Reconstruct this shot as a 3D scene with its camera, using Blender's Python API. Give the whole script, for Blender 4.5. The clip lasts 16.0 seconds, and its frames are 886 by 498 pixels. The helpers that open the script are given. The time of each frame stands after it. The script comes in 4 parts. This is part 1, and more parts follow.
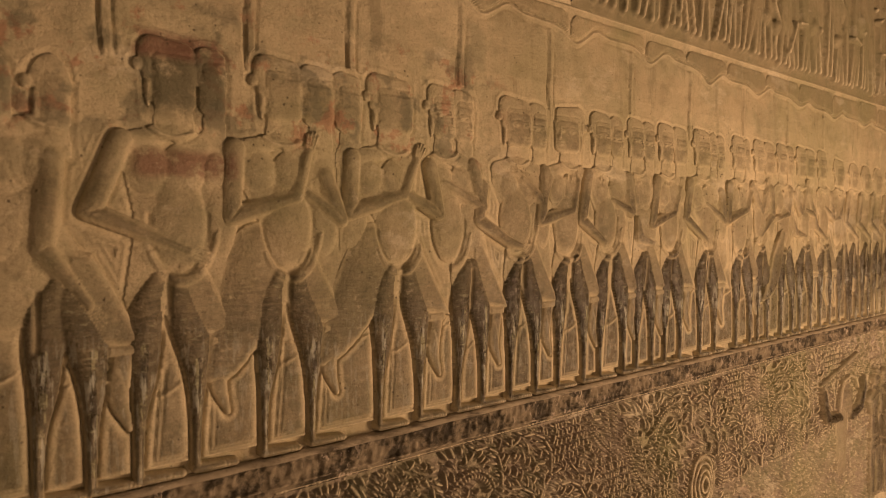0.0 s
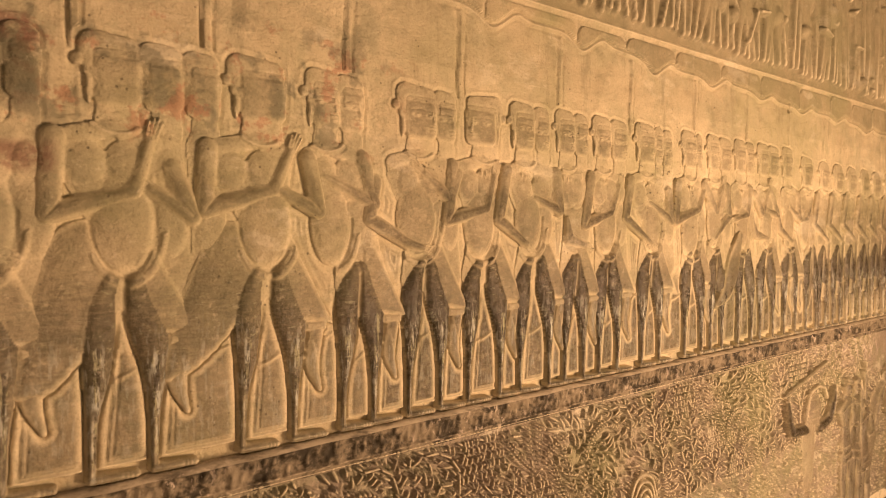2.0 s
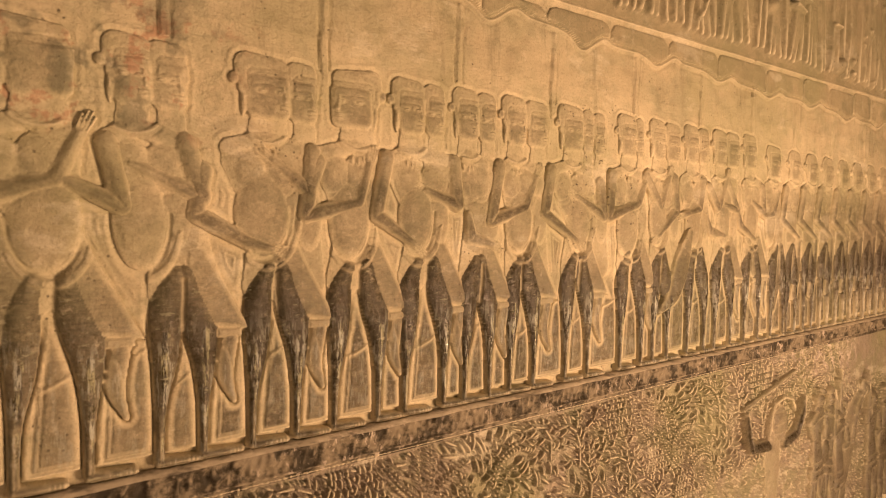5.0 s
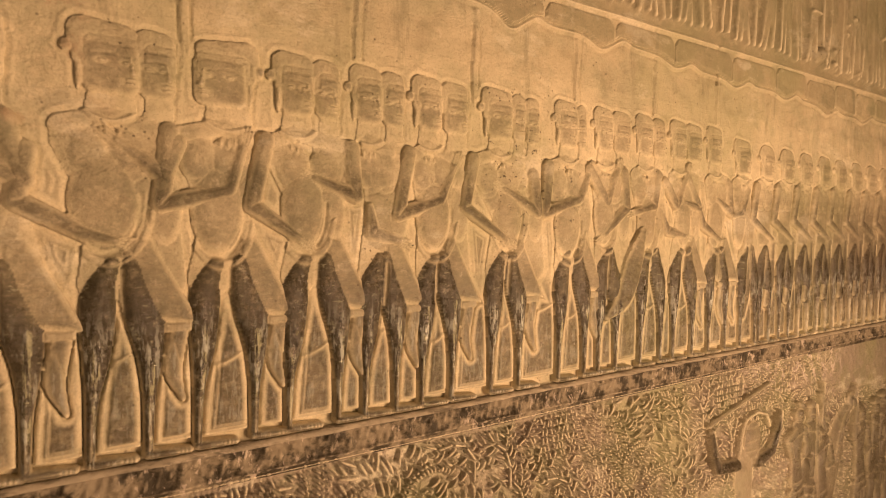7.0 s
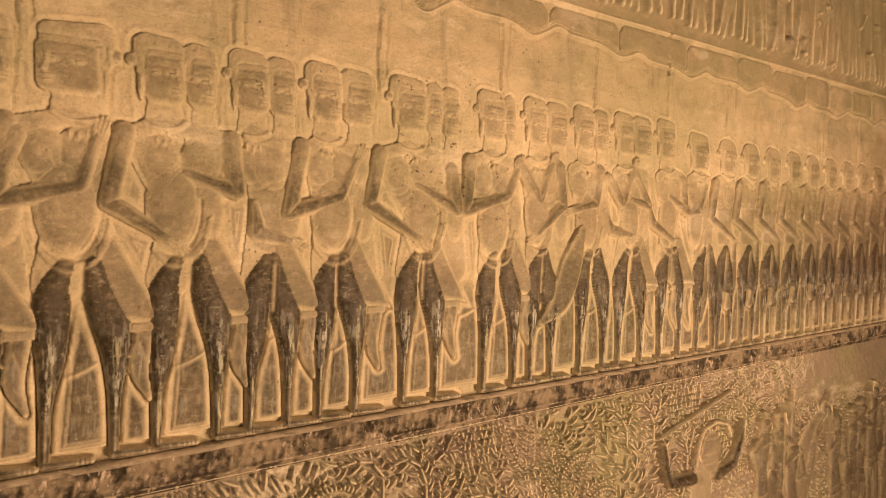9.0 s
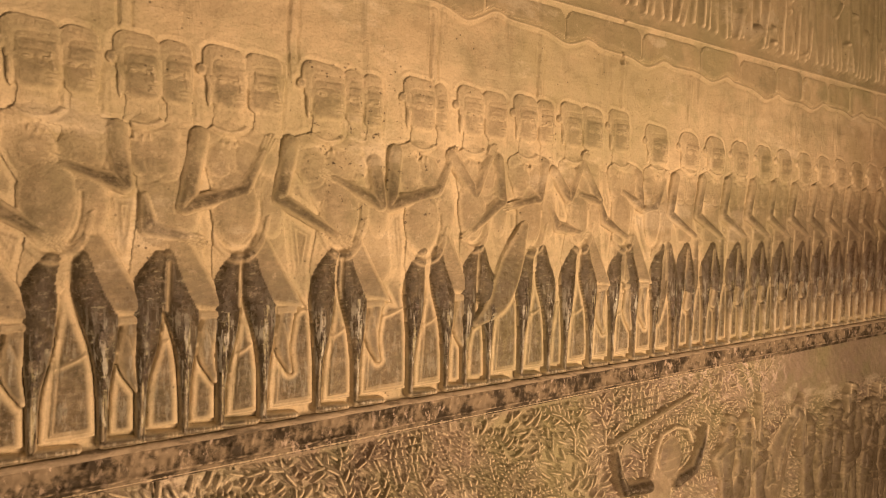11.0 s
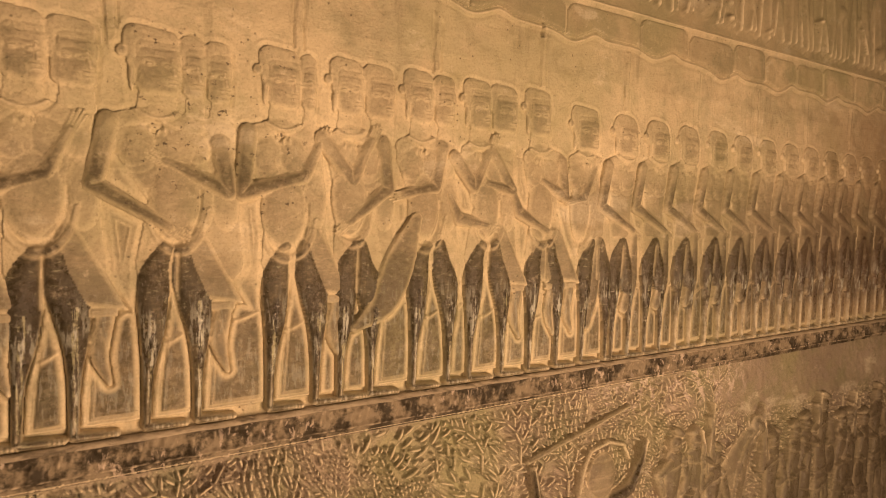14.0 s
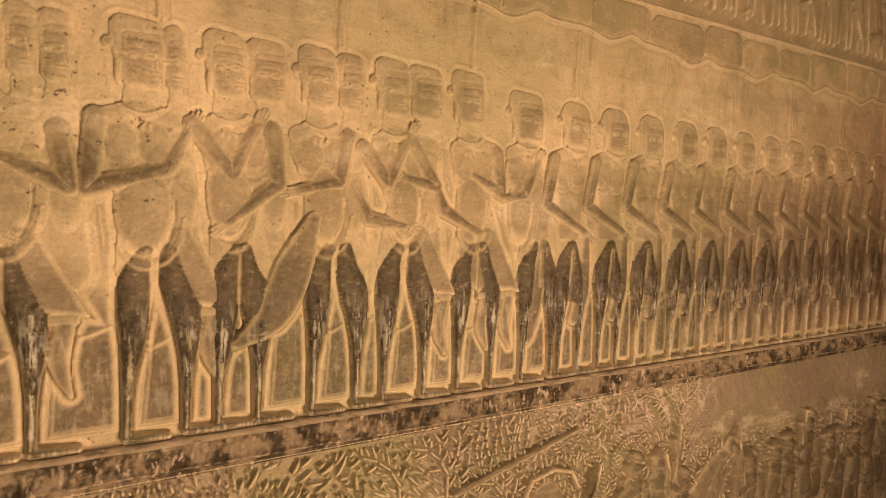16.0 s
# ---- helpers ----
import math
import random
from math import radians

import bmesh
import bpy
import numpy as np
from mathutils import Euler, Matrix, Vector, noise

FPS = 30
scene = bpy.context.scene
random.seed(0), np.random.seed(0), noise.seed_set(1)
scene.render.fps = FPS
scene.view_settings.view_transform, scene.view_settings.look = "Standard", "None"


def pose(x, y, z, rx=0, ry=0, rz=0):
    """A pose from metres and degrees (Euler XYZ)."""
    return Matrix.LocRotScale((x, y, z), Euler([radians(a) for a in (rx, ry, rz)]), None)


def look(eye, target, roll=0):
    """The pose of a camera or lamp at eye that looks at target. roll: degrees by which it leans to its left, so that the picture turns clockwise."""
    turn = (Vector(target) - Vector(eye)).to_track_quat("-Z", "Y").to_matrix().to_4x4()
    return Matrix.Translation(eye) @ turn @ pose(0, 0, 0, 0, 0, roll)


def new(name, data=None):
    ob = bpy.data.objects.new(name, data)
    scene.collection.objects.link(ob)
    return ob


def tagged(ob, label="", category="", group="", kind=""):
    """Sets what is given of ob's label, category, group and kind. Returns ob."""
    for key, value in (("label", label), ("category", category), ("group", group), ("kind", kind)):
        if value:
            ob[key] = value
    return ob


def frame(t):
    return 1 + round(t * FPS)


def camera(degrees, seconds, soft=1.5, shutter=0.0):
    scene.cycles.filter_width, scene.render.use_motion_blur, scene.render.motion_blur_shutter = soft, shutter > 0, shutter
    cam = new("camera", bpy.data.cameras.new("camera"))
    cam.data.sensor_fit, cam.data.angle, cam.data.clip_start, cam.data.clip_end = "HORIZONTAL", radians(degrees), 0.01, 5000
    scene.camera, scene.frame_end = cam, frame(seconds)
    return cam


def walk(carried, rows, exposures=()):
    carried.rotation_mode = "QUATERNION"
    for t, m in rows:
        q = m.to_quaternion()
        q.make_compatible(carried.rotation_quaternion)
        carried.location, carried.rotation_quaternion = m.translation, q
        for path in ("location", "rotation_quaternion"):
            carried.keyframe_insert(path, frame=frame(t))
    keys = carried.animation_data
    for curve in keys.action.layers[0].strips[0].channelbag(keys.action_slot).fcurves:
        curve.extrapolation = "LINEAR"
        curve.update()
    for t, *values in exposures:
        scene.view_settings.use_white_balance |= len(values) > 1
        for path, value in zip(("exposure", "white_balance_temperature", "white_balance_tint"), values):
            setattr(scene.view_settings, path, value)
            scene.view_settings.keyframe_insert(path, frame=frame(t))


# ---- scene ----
cam = camera(70.0, 16.0, 1.0)
cam.data.dof.use_dof, cam.data.dof.focus_distance, cam.data.dof.aperture_fstop = True, 1.8, 4.5
PATH = [
    (0, (0.279, -1.143, 1.368), (1.501, 0.439, 1.314), -0.4),
    (0.5, (0.355, -1.156, 1.372), (1.574, 0.429, 1.312), -0.2),
    (1, (0.426, -1.165, 1.371), (1.645, 0.419, 1.312), -0.1),
    (1.5, (0.498, -1.179, 1.375), (1.712, 0.409, 1.312), -0.0),
    (2, (0.568, -1.185, 1.371), (1.777, 0.407, 1.312), 0.0),
    (2.5, (0.636, -1.189, 1.369), (1.84, 0.407, 1.313), 0.1),
    (3, (0.701, -1.19, 1.371), (1.902, 0.409, 1.312), 0.2),
    (3.5, (0.769, -1.189, 1.372), (1.964, 0.414, 1.311), 0.3),
    (4, (0.838, -1.189, 1.372), (2.025, 0.42, 1.311), 0.3),
    (4.2, (0.86, -1.19, 1.389), (2.048, 0.417, 1.304), 0.3),
    (6.3, (1.135, -1.179, 1.378), (2.311, 0.436, 1.288), 0.7),
    (6.5, (1.171, -1.193, 1.363), (2.332, 0.434, 1.293), 0.5),
    (7, (1.239, -1.199, 1.358), (2.396, 0.431, 1.292), 0.5),
    (7.5, (1.307, -1.204, 1.358), (2.461, 0.428, 1.291), 0.4),
    (8, (1.373, -1.215, 1.358), (2.521, 0.422, 1.291), 0.5),
    (8.5, (1.436, -1.226, 1.359), (2.577, 0.415, 1.291), 0.5),
    (9, (1.494, -1.239, 1.36), (2.628, 0.407, 1.291), 0.5),
    (9.2, (1.518, -1.249, 1.352), (2.649, 0.4, 1.294), 0.4),
    (11.5, (1.748, -1.283, 1.358), (2.86, 0.377, 1.277), 0.6),
    (12, (1.802, -1.292, 1.354), (2.907, 0.373, 1.272), 0.6),
    (12.5, (1.862, -1.296, 1.353), (2.961, 0.373, 1.267), 0.7),
    (13, (1.925, -1.295, 1.35), (3.02, 0.377, 1.263), 0.7),
    (13.5, (1.996, -1.295, 1.355), (3.082, 0.382, 1.26), 0.9),
    (14, (2.065, -1.29, 1.357), (3.144, 0.391, 1.259), 0.9),
    (14.5, (2.134, -1.28, 1.359), (3.208, 0.404, 1.26), 1.0),
    (15, (2.207, -1.268, 1.364), (3.274, 0.421, 1.26), 1.1),
    (15.5, (2.283, -1.252, 1.366), (3.343, 0.441, 1.26), 1.1),
    (16, (2.357, -1.236, 1.367), (3.411, 0.46, 1.259), 1.2),
]
# the picture brightens over the first second
EXPOSURES = [(0.0, -0.94), (0.4, -0.36), (1.0, -0.16), (2.0, -0.13), (4.0, -0.24), (9.0, -0.44), (16.0, -0.66)]
walk(cam, [(t, look(eye, target, roll)) for t, eye, target, roll in PATH], EXPOSURES)

# ---- light ----
world = bpy.data.worlds.new("world")
scene.world = world
world.use_nodes = True
sky = world.node_tree.nodes.new("ShaderNodeTexSky")
sky.sky_type, sky.sun_disc = "NISHITA", False
sky.sun_elevation, sky.sun_rotation = radians(40), radians(150)
world.node_tree.links.new(sky.outputs[0], world.node_tree.nodes["Background"].inputs[0])
world.node_tree.nodes["Background"].inputs[1].default_value = 0.08


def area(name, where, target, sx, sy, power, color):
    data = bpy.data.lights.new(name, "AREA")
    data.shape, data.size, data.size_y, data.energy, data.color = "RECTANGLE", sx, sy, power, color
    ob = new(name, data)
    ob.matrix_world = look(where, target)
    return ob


# added lamp: stands in for warm low daylight from an unseen court
area("stand_in_lamp", (3.40, -2.98, 0.50), (2.2, 0.0, 1.4), 1.3, 0.8, 236, (1.0, 0.600, 0.327))
# weak extra lamp, fills the dark start of the row
area("fill_lamp", (0.3, -2.98, 0.5), (1.4, 0.0, 1.5), 1.2, 0.8, 24, (1.0, 0.600, 0.327))


# ---- materials ----
class Nodes:
    """Small helper that wires one node material."""

    def __init__(self, name):
        self.mat = bpy.data.materials.new(name)
        self.mat.use_nodes = True
        self.tree = self.mat.node_tree
        self.bsdf = self.tree.nodes["Principled BSDF"]
        geo = self.tree.nodes.new("ShaderNodeNewGeometry")
        self.pos = geo.outputs["Position"]
        sep = self.tree.nodes.new("ShaderNodeSeparateXYZ")
        self.tree.links.new(self.pos, sep.inputs[0])
        self.x, self.y, self.z = sep.outputs
        self.edge = geo.outputs["Pointiness"]
        wear = self.tree.nodes.new("ShaderNodeAttribute")
        wear.attribute_name = "polish"
        self.polish = wear.outputs["Fac"]

    def put(self, socket, value):
        """Links a socket or sets a value; colours are shifted from their look in the warm light to the stone's own grey."""
        if isinstance(value, bpy.types.NodeSocket):
            self.tree.links.new(value, socket)
        elif isinstance(value, (tuple, list)) and len(value) == 3 and socket.type == "RGBA":
            r, g, b = value
            socket.default_value = (r, g * 1.19, b * 1.54, 1)
        else:
            socket.default_value = value

    def noise(self, scale, detail=4, rough=0.55, stretch=(1, 1, 1), shift=(0, 0, 0)):
        m = self.tree.nodes.new("ShaderNodeMapping")
        self.put(m.inputs["Vector"], self.pos)
        m.inputs["Scale"].default_value = stretch
        m.inputs["Location"].default_value = shift
        n = self.tree.nodes.new("ShaderNodeTexNoise")
        self.put(n.inputs["Vector"], m.outputs[0])
        n.inputs["Scale"].default_value, n.inputs["Detail"].default_value = scale, detail
        n.inputs["Roughness"].default_value = rough
        return n.outputs["Fac"]

    def cells(self, scale, stretch=(1, 1, 1), feature="F1"):
        m = self.tree.nodes.new("ShaderNodeMapping")
        self.put(m.inputs["Vector"], self.pos)
        m.inputs["Scale"].default_value = stretch
        n = self.tree.nodes.new("ShaderNodeTexVoronoi")
        n.feature = feature
        self.put(n.inputs["Vector"], m.outputs[0])
        n.inputs["Scale"].default_value = scale
        return n.outputs["Distance"]

    def ramp(self, value, a, b, lo=0.0, hi=1.0):
        n = self.tree.nodes.new("ShaderNodeMapRange")
        n.interpolation_type = "SMOOTHSTEP"
        self.put(n.inputs[0], value)
        for k, v in zip((1, 2, 3, 4), (a, b, lo, hi)):
            n.inputs[k].default_value = v
        return n.outputs[0]

    def math(self, op, a, b=0.0):
        n = self.tree.nodes.new("ShaderNodeMath")
        n.operation = op
        self.put(n.inputs[0], a)
        self.put(n.inputs[1], b)
        return n.outputs[0]

    def times(self, *values):
        out = values[0]
        for v in values[1:]:
            out = self.math("MULTIPLY", out, v)
        return out

    def mix(self, fac, a, b):
        n = self.tree.nodes.new("ShaderNodeMix")
        n.data_type = "RGBA"
        self.put(n.inputs[0], fac)
        self.put(n.inputs[6], a)
        self.put(n.inputs[7], b)
        return n.outputs[2]

    def bump(self, height, strength, distance, under=None):
        n = self.tree.nodes.new("ShaderNodeBump")
        n.inputs["Strength"].default_value, n.inputs["Distance"].default_value = strength, distance
        self.put(n.inputs["Height"], height)
        if under is not None:
            self.put(n.inputs["Normal"], under)
        return n.outputs[0]

    def done(self, color, rough, normal=None, spec=0.5):
        self.put(self.bsdf.inputs["Base Color"], color)
        self.put(self.bsdf.inputs["Roughness"], rough)
        self.put(self.bsdf.inputs["Specular IOR Level"], spec)
        if normal is not None:
            self.put(self.bsdf.inputs["Normal"], normal)
        return self.mat


def sandstone(name, patina=0.0, lichen_glint=0.0, paint=0.0, pale=(0.66, 0.485, 0.27), deep=(0.44, 0.31, 0.16), soot=0.88, coarse=1.0, tones=0.0, grit=0.36, far_dark=0.0, salt=0.0):
    """Old sandstone. patina: how far the proud parts are darkened and polished by hands."""
    n = Nodes(name)
    large = n.ramp(n.noise(3.0, 5, 0.6), 0.3, 0.7)
    mid = n.ramp(n.noise(16, 5, 0.65, (1, 1, 1.3)), 0.32, 0.7)
    col = n.mix(large, pale, deep)
    col = n.mix(n.math("MULTIPLY", mid, 0.45), col, (0.32, 0.23, 0.12))
    grey = n.ramp(n.noise(6, 6, 0.7, shift=(4, 2, 9)), 0.47, 0.66)
    col = n.mix(n.math("MULTIPLY", grey, 0.82), col, (0.25, 0.205, 0.105))
    olive = n.ramp(n.noise(2.2, 4, 0.6, shift=(9, 3, 4)), 0.48, 0.66)
    col = n.mix(n.math("MULTIPLY", olive, 0.72), col, (0.30, 0.25, 0.11))
    blot = n.ramp(n.noise(5.5, 8, 0.74, (1, 1, 1.2), (11, 4, 6)), 0.50, 0.57)
    col = n.mix(n.math("MULTIPLY", blot, 0.38), col, (0.27, 0.225, 0.11))
    wash = n.ramp(n.noise(4.2, 7, 0.7, (0.8, 1, 1.7), (1, 9, 13)), 0.57, 0.66)
    col = n.mix(n.math("MULTIPLY", wash, 0.5), col, (0.74, 0.58, 0.37))
    rough = n.ramp(n.noise(40, 3), 0.3, 0.7, 0.45, 0.7)
    gloss = 0.3
    if patina:
        worn = n.ramp(n.noise(11, 5, 0.65, shift=(1, 7, 3)), 0.25, 0.6, 0.72, 1.0)
        speck = n.ramp(n.noise(85, 4, 0.72, (0.8, 1, 1.1)), 0.36, 0.56, 0.66, 1.0)
        # the stone is paler and more worn at the start of the row, and again farther along
        kept = n.times(n.ramp(n.x, 1.16, 1.36, 0.62, 1.0), n.ramp(n.x, 2.05, 2.40, 1.0, 0.88))
        fac = n.times(n.math("MINIMUM", n.polish, 1.0), worn, speck, kept, patina)
        col = n.mix(fac, col, (0.040, 0.026, 0.011))
        rough = n.math("SUBTRACT", rough, n.math("MULTIPLY", fac, 0.2))
        low = n.times(n.ramp(n.z, 1.35, 1.18), n.ramp(n.noise(24, 5, 0.74, (1, 1, 0.5)), 0.24, 0.54), n.polish, kept)
        col = n.mix(n.math("MULTIPLY", low, soot), col, (0.024, 0.015, 0.006))
        rough = n.math("SUBTRACT", rough, n.math("MULTIPLY", low, 0.16))
        gloss = n.math("ADD", 0.28, n.math("MULTIPLY", low, 0.25 * soot))
        weave = n.times(n.ramp(n.noise(120, 4, 0.7, (0.3, 1, 1.5)), 0.46, 0.58), n.ramp(n.z, 1.36, 1.24), n.ramp(n.z, 1.06, 1.16), n.polish)
        col = n.mix(n.math("MULTIPLY", weave, 0.5 * soot), col, (0.040, 0.028, 0.013))
        # pale flecks painted as glints on the dark thighs
        glint = n.times(n.ramp(n.noise(100, 4, 0.7, (0.4, 1, 1.2), (3, 1, 7)), 0.60, 0.66), n.ramp(n.z, 1.36, 1.28), n.polish)
        col = n.mix(n.math("MULTIPLY", glint, 0.5 * soot), col, (0.40, 0.34, 0.19))
        # unpolished stone painted pale: dust, and the lit rims along outlines
        dust_and_rim = n.times(n.math("SUBTRACT", 1.0, n.polish), n.ramp(n.noise(15, 4), 0.3, 0.55, 0.3, 1.0))
        col = n.mix(n.math("MULTIPLY", dust_and_rim, 0.38), col, (0.74, 0.55, 0.31))
        # shin streaks coloured pale: highlight of the polished leg, and bare stone
        bare = n.times(n.ramp(n.polish, 1.02, 1.45), n.ramp(n.noise(130, 4, 0.75, (1.3, 1, 0.13)), 0.47, 0.57), n.ramp(n.noise(22, 4, 0.7, shift=(7, 7, 2)), 0.40, 0.56))
        col = n.mix(n.math("MULTIPLY", bare, 0.75), col, (0.42, 0.35, 0.18))
    # darker and redder towards the far end of the row
    red_far = n.times(n.ramp(n.x, 4.0, 5.4), n.ramp(n.z, 0.95, 1.0), n.ramp(n.z, 1.9, 1.75), n.ramp(n.noise(4, 4), 0.25, 0.5))
    col = n.mix(n.math("MULTIPLY", red_far, 0.6), col, (0.24, 0.125, 0.06))
    # darker again towards the far end, most at leg height
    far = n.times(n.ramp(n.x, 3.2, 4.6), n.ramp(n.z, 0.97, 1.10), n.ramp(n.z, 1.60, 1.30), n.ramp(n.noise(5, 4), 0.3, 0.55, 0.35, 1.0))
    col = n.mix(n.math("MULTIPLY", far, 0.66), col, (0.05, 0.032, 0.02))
    if tones:
        info = n.tree.nodes.new("ShaderNodeObjectInfo")
        col = n.mix(n.math("MULTIPLY", info.outputs["Random"], tones), col, (0.22, 0.165, 0.085))
    if far_dark:
        # darker towards the far end and towards the bottom
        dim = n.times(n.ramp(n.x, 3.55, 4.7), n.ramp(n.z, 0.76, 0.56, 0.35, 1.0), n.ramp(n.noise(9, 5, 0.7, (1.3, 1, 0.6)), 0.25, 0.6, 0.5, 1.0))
        col = n.mix(n.math("MULTIPLY", dim, far_dark), col, (0.085, 0.058, 0.032))
    if salt:
        crust = n.times(n.ramp(n.x, 3.3, 3.6), n.ramp(n.x, 4.3, 4.0), n.ramp(n.z, 0.72, 0.80), n.ramp(n.noise(26, 5, 0.7, (1, 1, 0.6), (3, 3, 3)), 0.50, 0.60))
        col = n.mix(n.math("MULTIPLY", crust, salt), col, (0.68, 0.50, 0.36))
    if lichen_glint:
        # pale spots on the shins: lichen, and glints put into the colour
        spots = n.ramp(n.noise(95, 4, 0.65, (1.3, 1, 0.22)), 0.51, 0.58)
        zone = n.times(n.ramp(n.z, 1.24, 1.12), n.ramp(n.noise(12, 3), 0.38, 0.5), n.polish)
        col = n.mix(n.times(spots, zone, lichen_glint), col, (0.52, 0.46, 0.33))
    if paint:
        area_ = n.times(n.ramp(n.x, 1.45, 1.2), n.ramp(n.z, 1.5, 1.56), n.ramp(n.z, 1.84, 1.72))
        red = n.times(n.ramp(n.noise(13, 5, 0.7, shift=(3, 0, 1)), 0.55, 0.63), area_)
        col = n.mix(n.math("MULTIPLY", red, paint), col, (0.36, 0.10, 0.05))
        # old smoke and red lacquer left on the second head and its chest
        head = n.times(n.ramp(n.x, 0.505, 0.54), n.ramp(n.x, 0.70, 0.66), n.ramp(n.z, 1.55, 1.59), n.ramp(n.z, 1.72, 1.69), n.ramp(n.noise(21, 5, 0.7), 0.32, 0.52))
        col = n.mix(n.math("MULTIPLY", head, 0.8), col, (0.105, 0.088, 0.045))
        lacquer = n.times(n.ramp(n.x, 0.50, 0.53), n.ramp(n.x, 0.70, 0.67), n.math("MAXIMUM", n.times(n.ramp(n.z, 1.655, 1.675), n.ramp(n.z, 1.72, 1.70)), n.times(n.ramp(n.z, 1.455, 1.475), n.ramp(n.z, 1.52, 1.50))), n.ramp(n.noise(17, 5, 0.7, shift=(2, 5, 1)), 0.40, 0.55))
        col = n.mix(n.math("MULTIPLY", lacquer, 0.7), col, (0.20, 0.075, 0.045))
        dark = n.times(n.ramp(n.noise(10, 4, 0.6, shift=(8, 1, 5)), 0.52, 0.6), area_)
        col = n.mix(n.math("MULTIPLY", dark, 0.55), col, (0.12, 0.105, 0.06))
    pits = n.times(n.ramp(n.x, 2.10, 2.22), n.ramp(n.x, 2.60, 2.48), n.ramp(n.z, 1.28, 1.36), n.ramp(n.z, 1.74, 1.68), n.ramp(n.noise(62, 4, 0.7, shift=(4, 4, 4)), 0.63, 0.67))
    col = n.mix(n.math("MULTIPLY", pits, 0.85), col, (0.05, 0.03, 0.018))
    chips = n.ramp(n.noise(30, 6, 0.78, shift=(2, 2, 2)), 0.58, 0.68)
    col = n.mix(n.math("MULTIPLY", chips, 0.3), col, (0.66, 0.50, 0.31))
    holes = n.ramp(n.cells(52), 0.09, 0.15)
    some = n.ramp(n.noise(6, 4, 0.65, shift=(6, 6, 1)), 0.50, 0.60)
    col = n.mix(n.times(n.math("SUBTRACT", 1.0, holes), some, 0.7), col, (0.08, 0.055, 0.03))
    runs = n.times(n.ramp(n.noise(9, 5, 0.7, (1.6, 1, 0.22), (2, 8, 0)), 0.54, 0.68), n.ramp(n.z, 1.5, 1.75))
    col = n.mix(n.math("MULTIPLY", runs, 0.5), col, (0.21, 0.16, 0.08))
    # convex edges painted pale: the light they catch, and some wear
    rim = n.times(n.ramp(n.edge, 0.515, 0.60), n.ramp(n.noise(26, 4, 0.6, shift=(5, 0, 5)), 0.3, 0.55, 0.35, 1.0))
    col = n.mix(n.math("MULTIPLY", rim, 0.85), col, (0.76, 0.57, 0.33))
    grains = n.ramp(n.noise(190, 3, 0.7), 0.36, 0.5)
    col = n.mix(n.times(n.math("SUBTRACT", 1.0, grains), grit), col, (0.11, 0.078, 0.04))
    scratch = n.noise(150, 4, 0.65, (0.45, 1, 1.4))
    nrm = n.bump(n.noise(420, 3, 0.6), 0.4, 0.0016)
    nrm = n.bump(scratch, 0.6, 0.0026 * coarse, nrm)
    nrm = n.bump(n.math("MAXIMUM", holes, n.math("SUBTRACT", 1.0, some)), 0.5, 0.003, nrm)
    nrm = n.bump(n.noise(48, 7, 0.72), 0.75, 0.0062 * coarse, nrm)
    nrm = n.bump(n.noise(13, 5, 0.65, shift=(6, 1, 2)), 0.5, 0.012, nrm)
    return n.done(col, rough, nrm, gloss)


def sooty_ledge(name):
    n = Nodes(name)
    patches = n.ramp(n.noise(14, 5, 0.72, (1, 1, 1.2)), 0.42, 0.58)
    col = n.mix(patches, (0.036, 0.024, 0.012), (0.22, 0.155, 0.088))
    light = n.times(n.ramp(n.noise(48, 5, 0.7, (1.3, 1, 0.6), (5, 5, 5)), 0.57, 0.61), n.ramp(n.noise(5, 3, shift=(1, 1, 8)), 0.42, 0.6))
    col = n.mix(n.math("MULTIPLY", light, 0.85), col, (0.50, 0.36, 0.24))
    # bright rim painted along the ledge's edges as well
    rim = n.times(n.ramp(n.edge, 0.515, 0.60), n.ramp(n.noise(26, 4, 0.6), 0.3, 0.55, 0.3, 1.0))
    col = n.mix(n.math("MULTIPLY", rim, 0.65), col, (0.62, 0.45, 0.27))
    rough = n.ramp(n.noise(50, 3), 0.3, 0.7, 0.4, 0.7)
    nrm = n.bump(n.noise(45, 6, 0.7), 0.8, 0.008)
    nrm = n.bump(n.noise(260, 3), 0.3, 0.0015, nrm)
    return n.done(col, rough, nrm, 0.3)


def plain_stone(name, a, b):
    n = Nodes(name)
    col = n.mix(n.ramp(n.noise(2.5, 6, 0.6), 0.3, 0.7), a, b)
    nrm = n.bump(n.noise(60, 6, 0.65), 0.5, 0.006)
    return n.done(col, n.ramp(n.noise(30, 3), 0.3, 0.7, 0.6, 0.85), nrm, 0.4)


STONE_BACK = sandstone("carved_sandstone_ground", patina=0.82, soot=0.25, grit=0.2, lichen_glint=0.2, paint=0.5)
STONE_FIGURE = sandstone("carved_sandstone_polished", patina=0.95, grit=0.22, lichen_glint=0.42, paint=0.45)
STONE_UPPER = sandstone("sandstone_upper", paint=0.3, tones=0.55, grit=0.2, pale=(0.55, 0.40, 0.215))
STONE_LOWER = sandstone("sandstone_lower", pale=(0.40, 0.285, 0.185), deep=(0.25, 0.175, 0.115), salt=0.8, coarse=1.5, far_dark=0.6)
STONE_LOWER_FIGURE = sandstone("sandstone_lower_polished", pale=(0.37, 0.26, 0.155), deep=(0.24, 0.165, 0.10), patina=0.95, soot=0.95, far_dark=0.7)
STONE_LEDGE = sooty_ledge("sooty_ledge_stone")
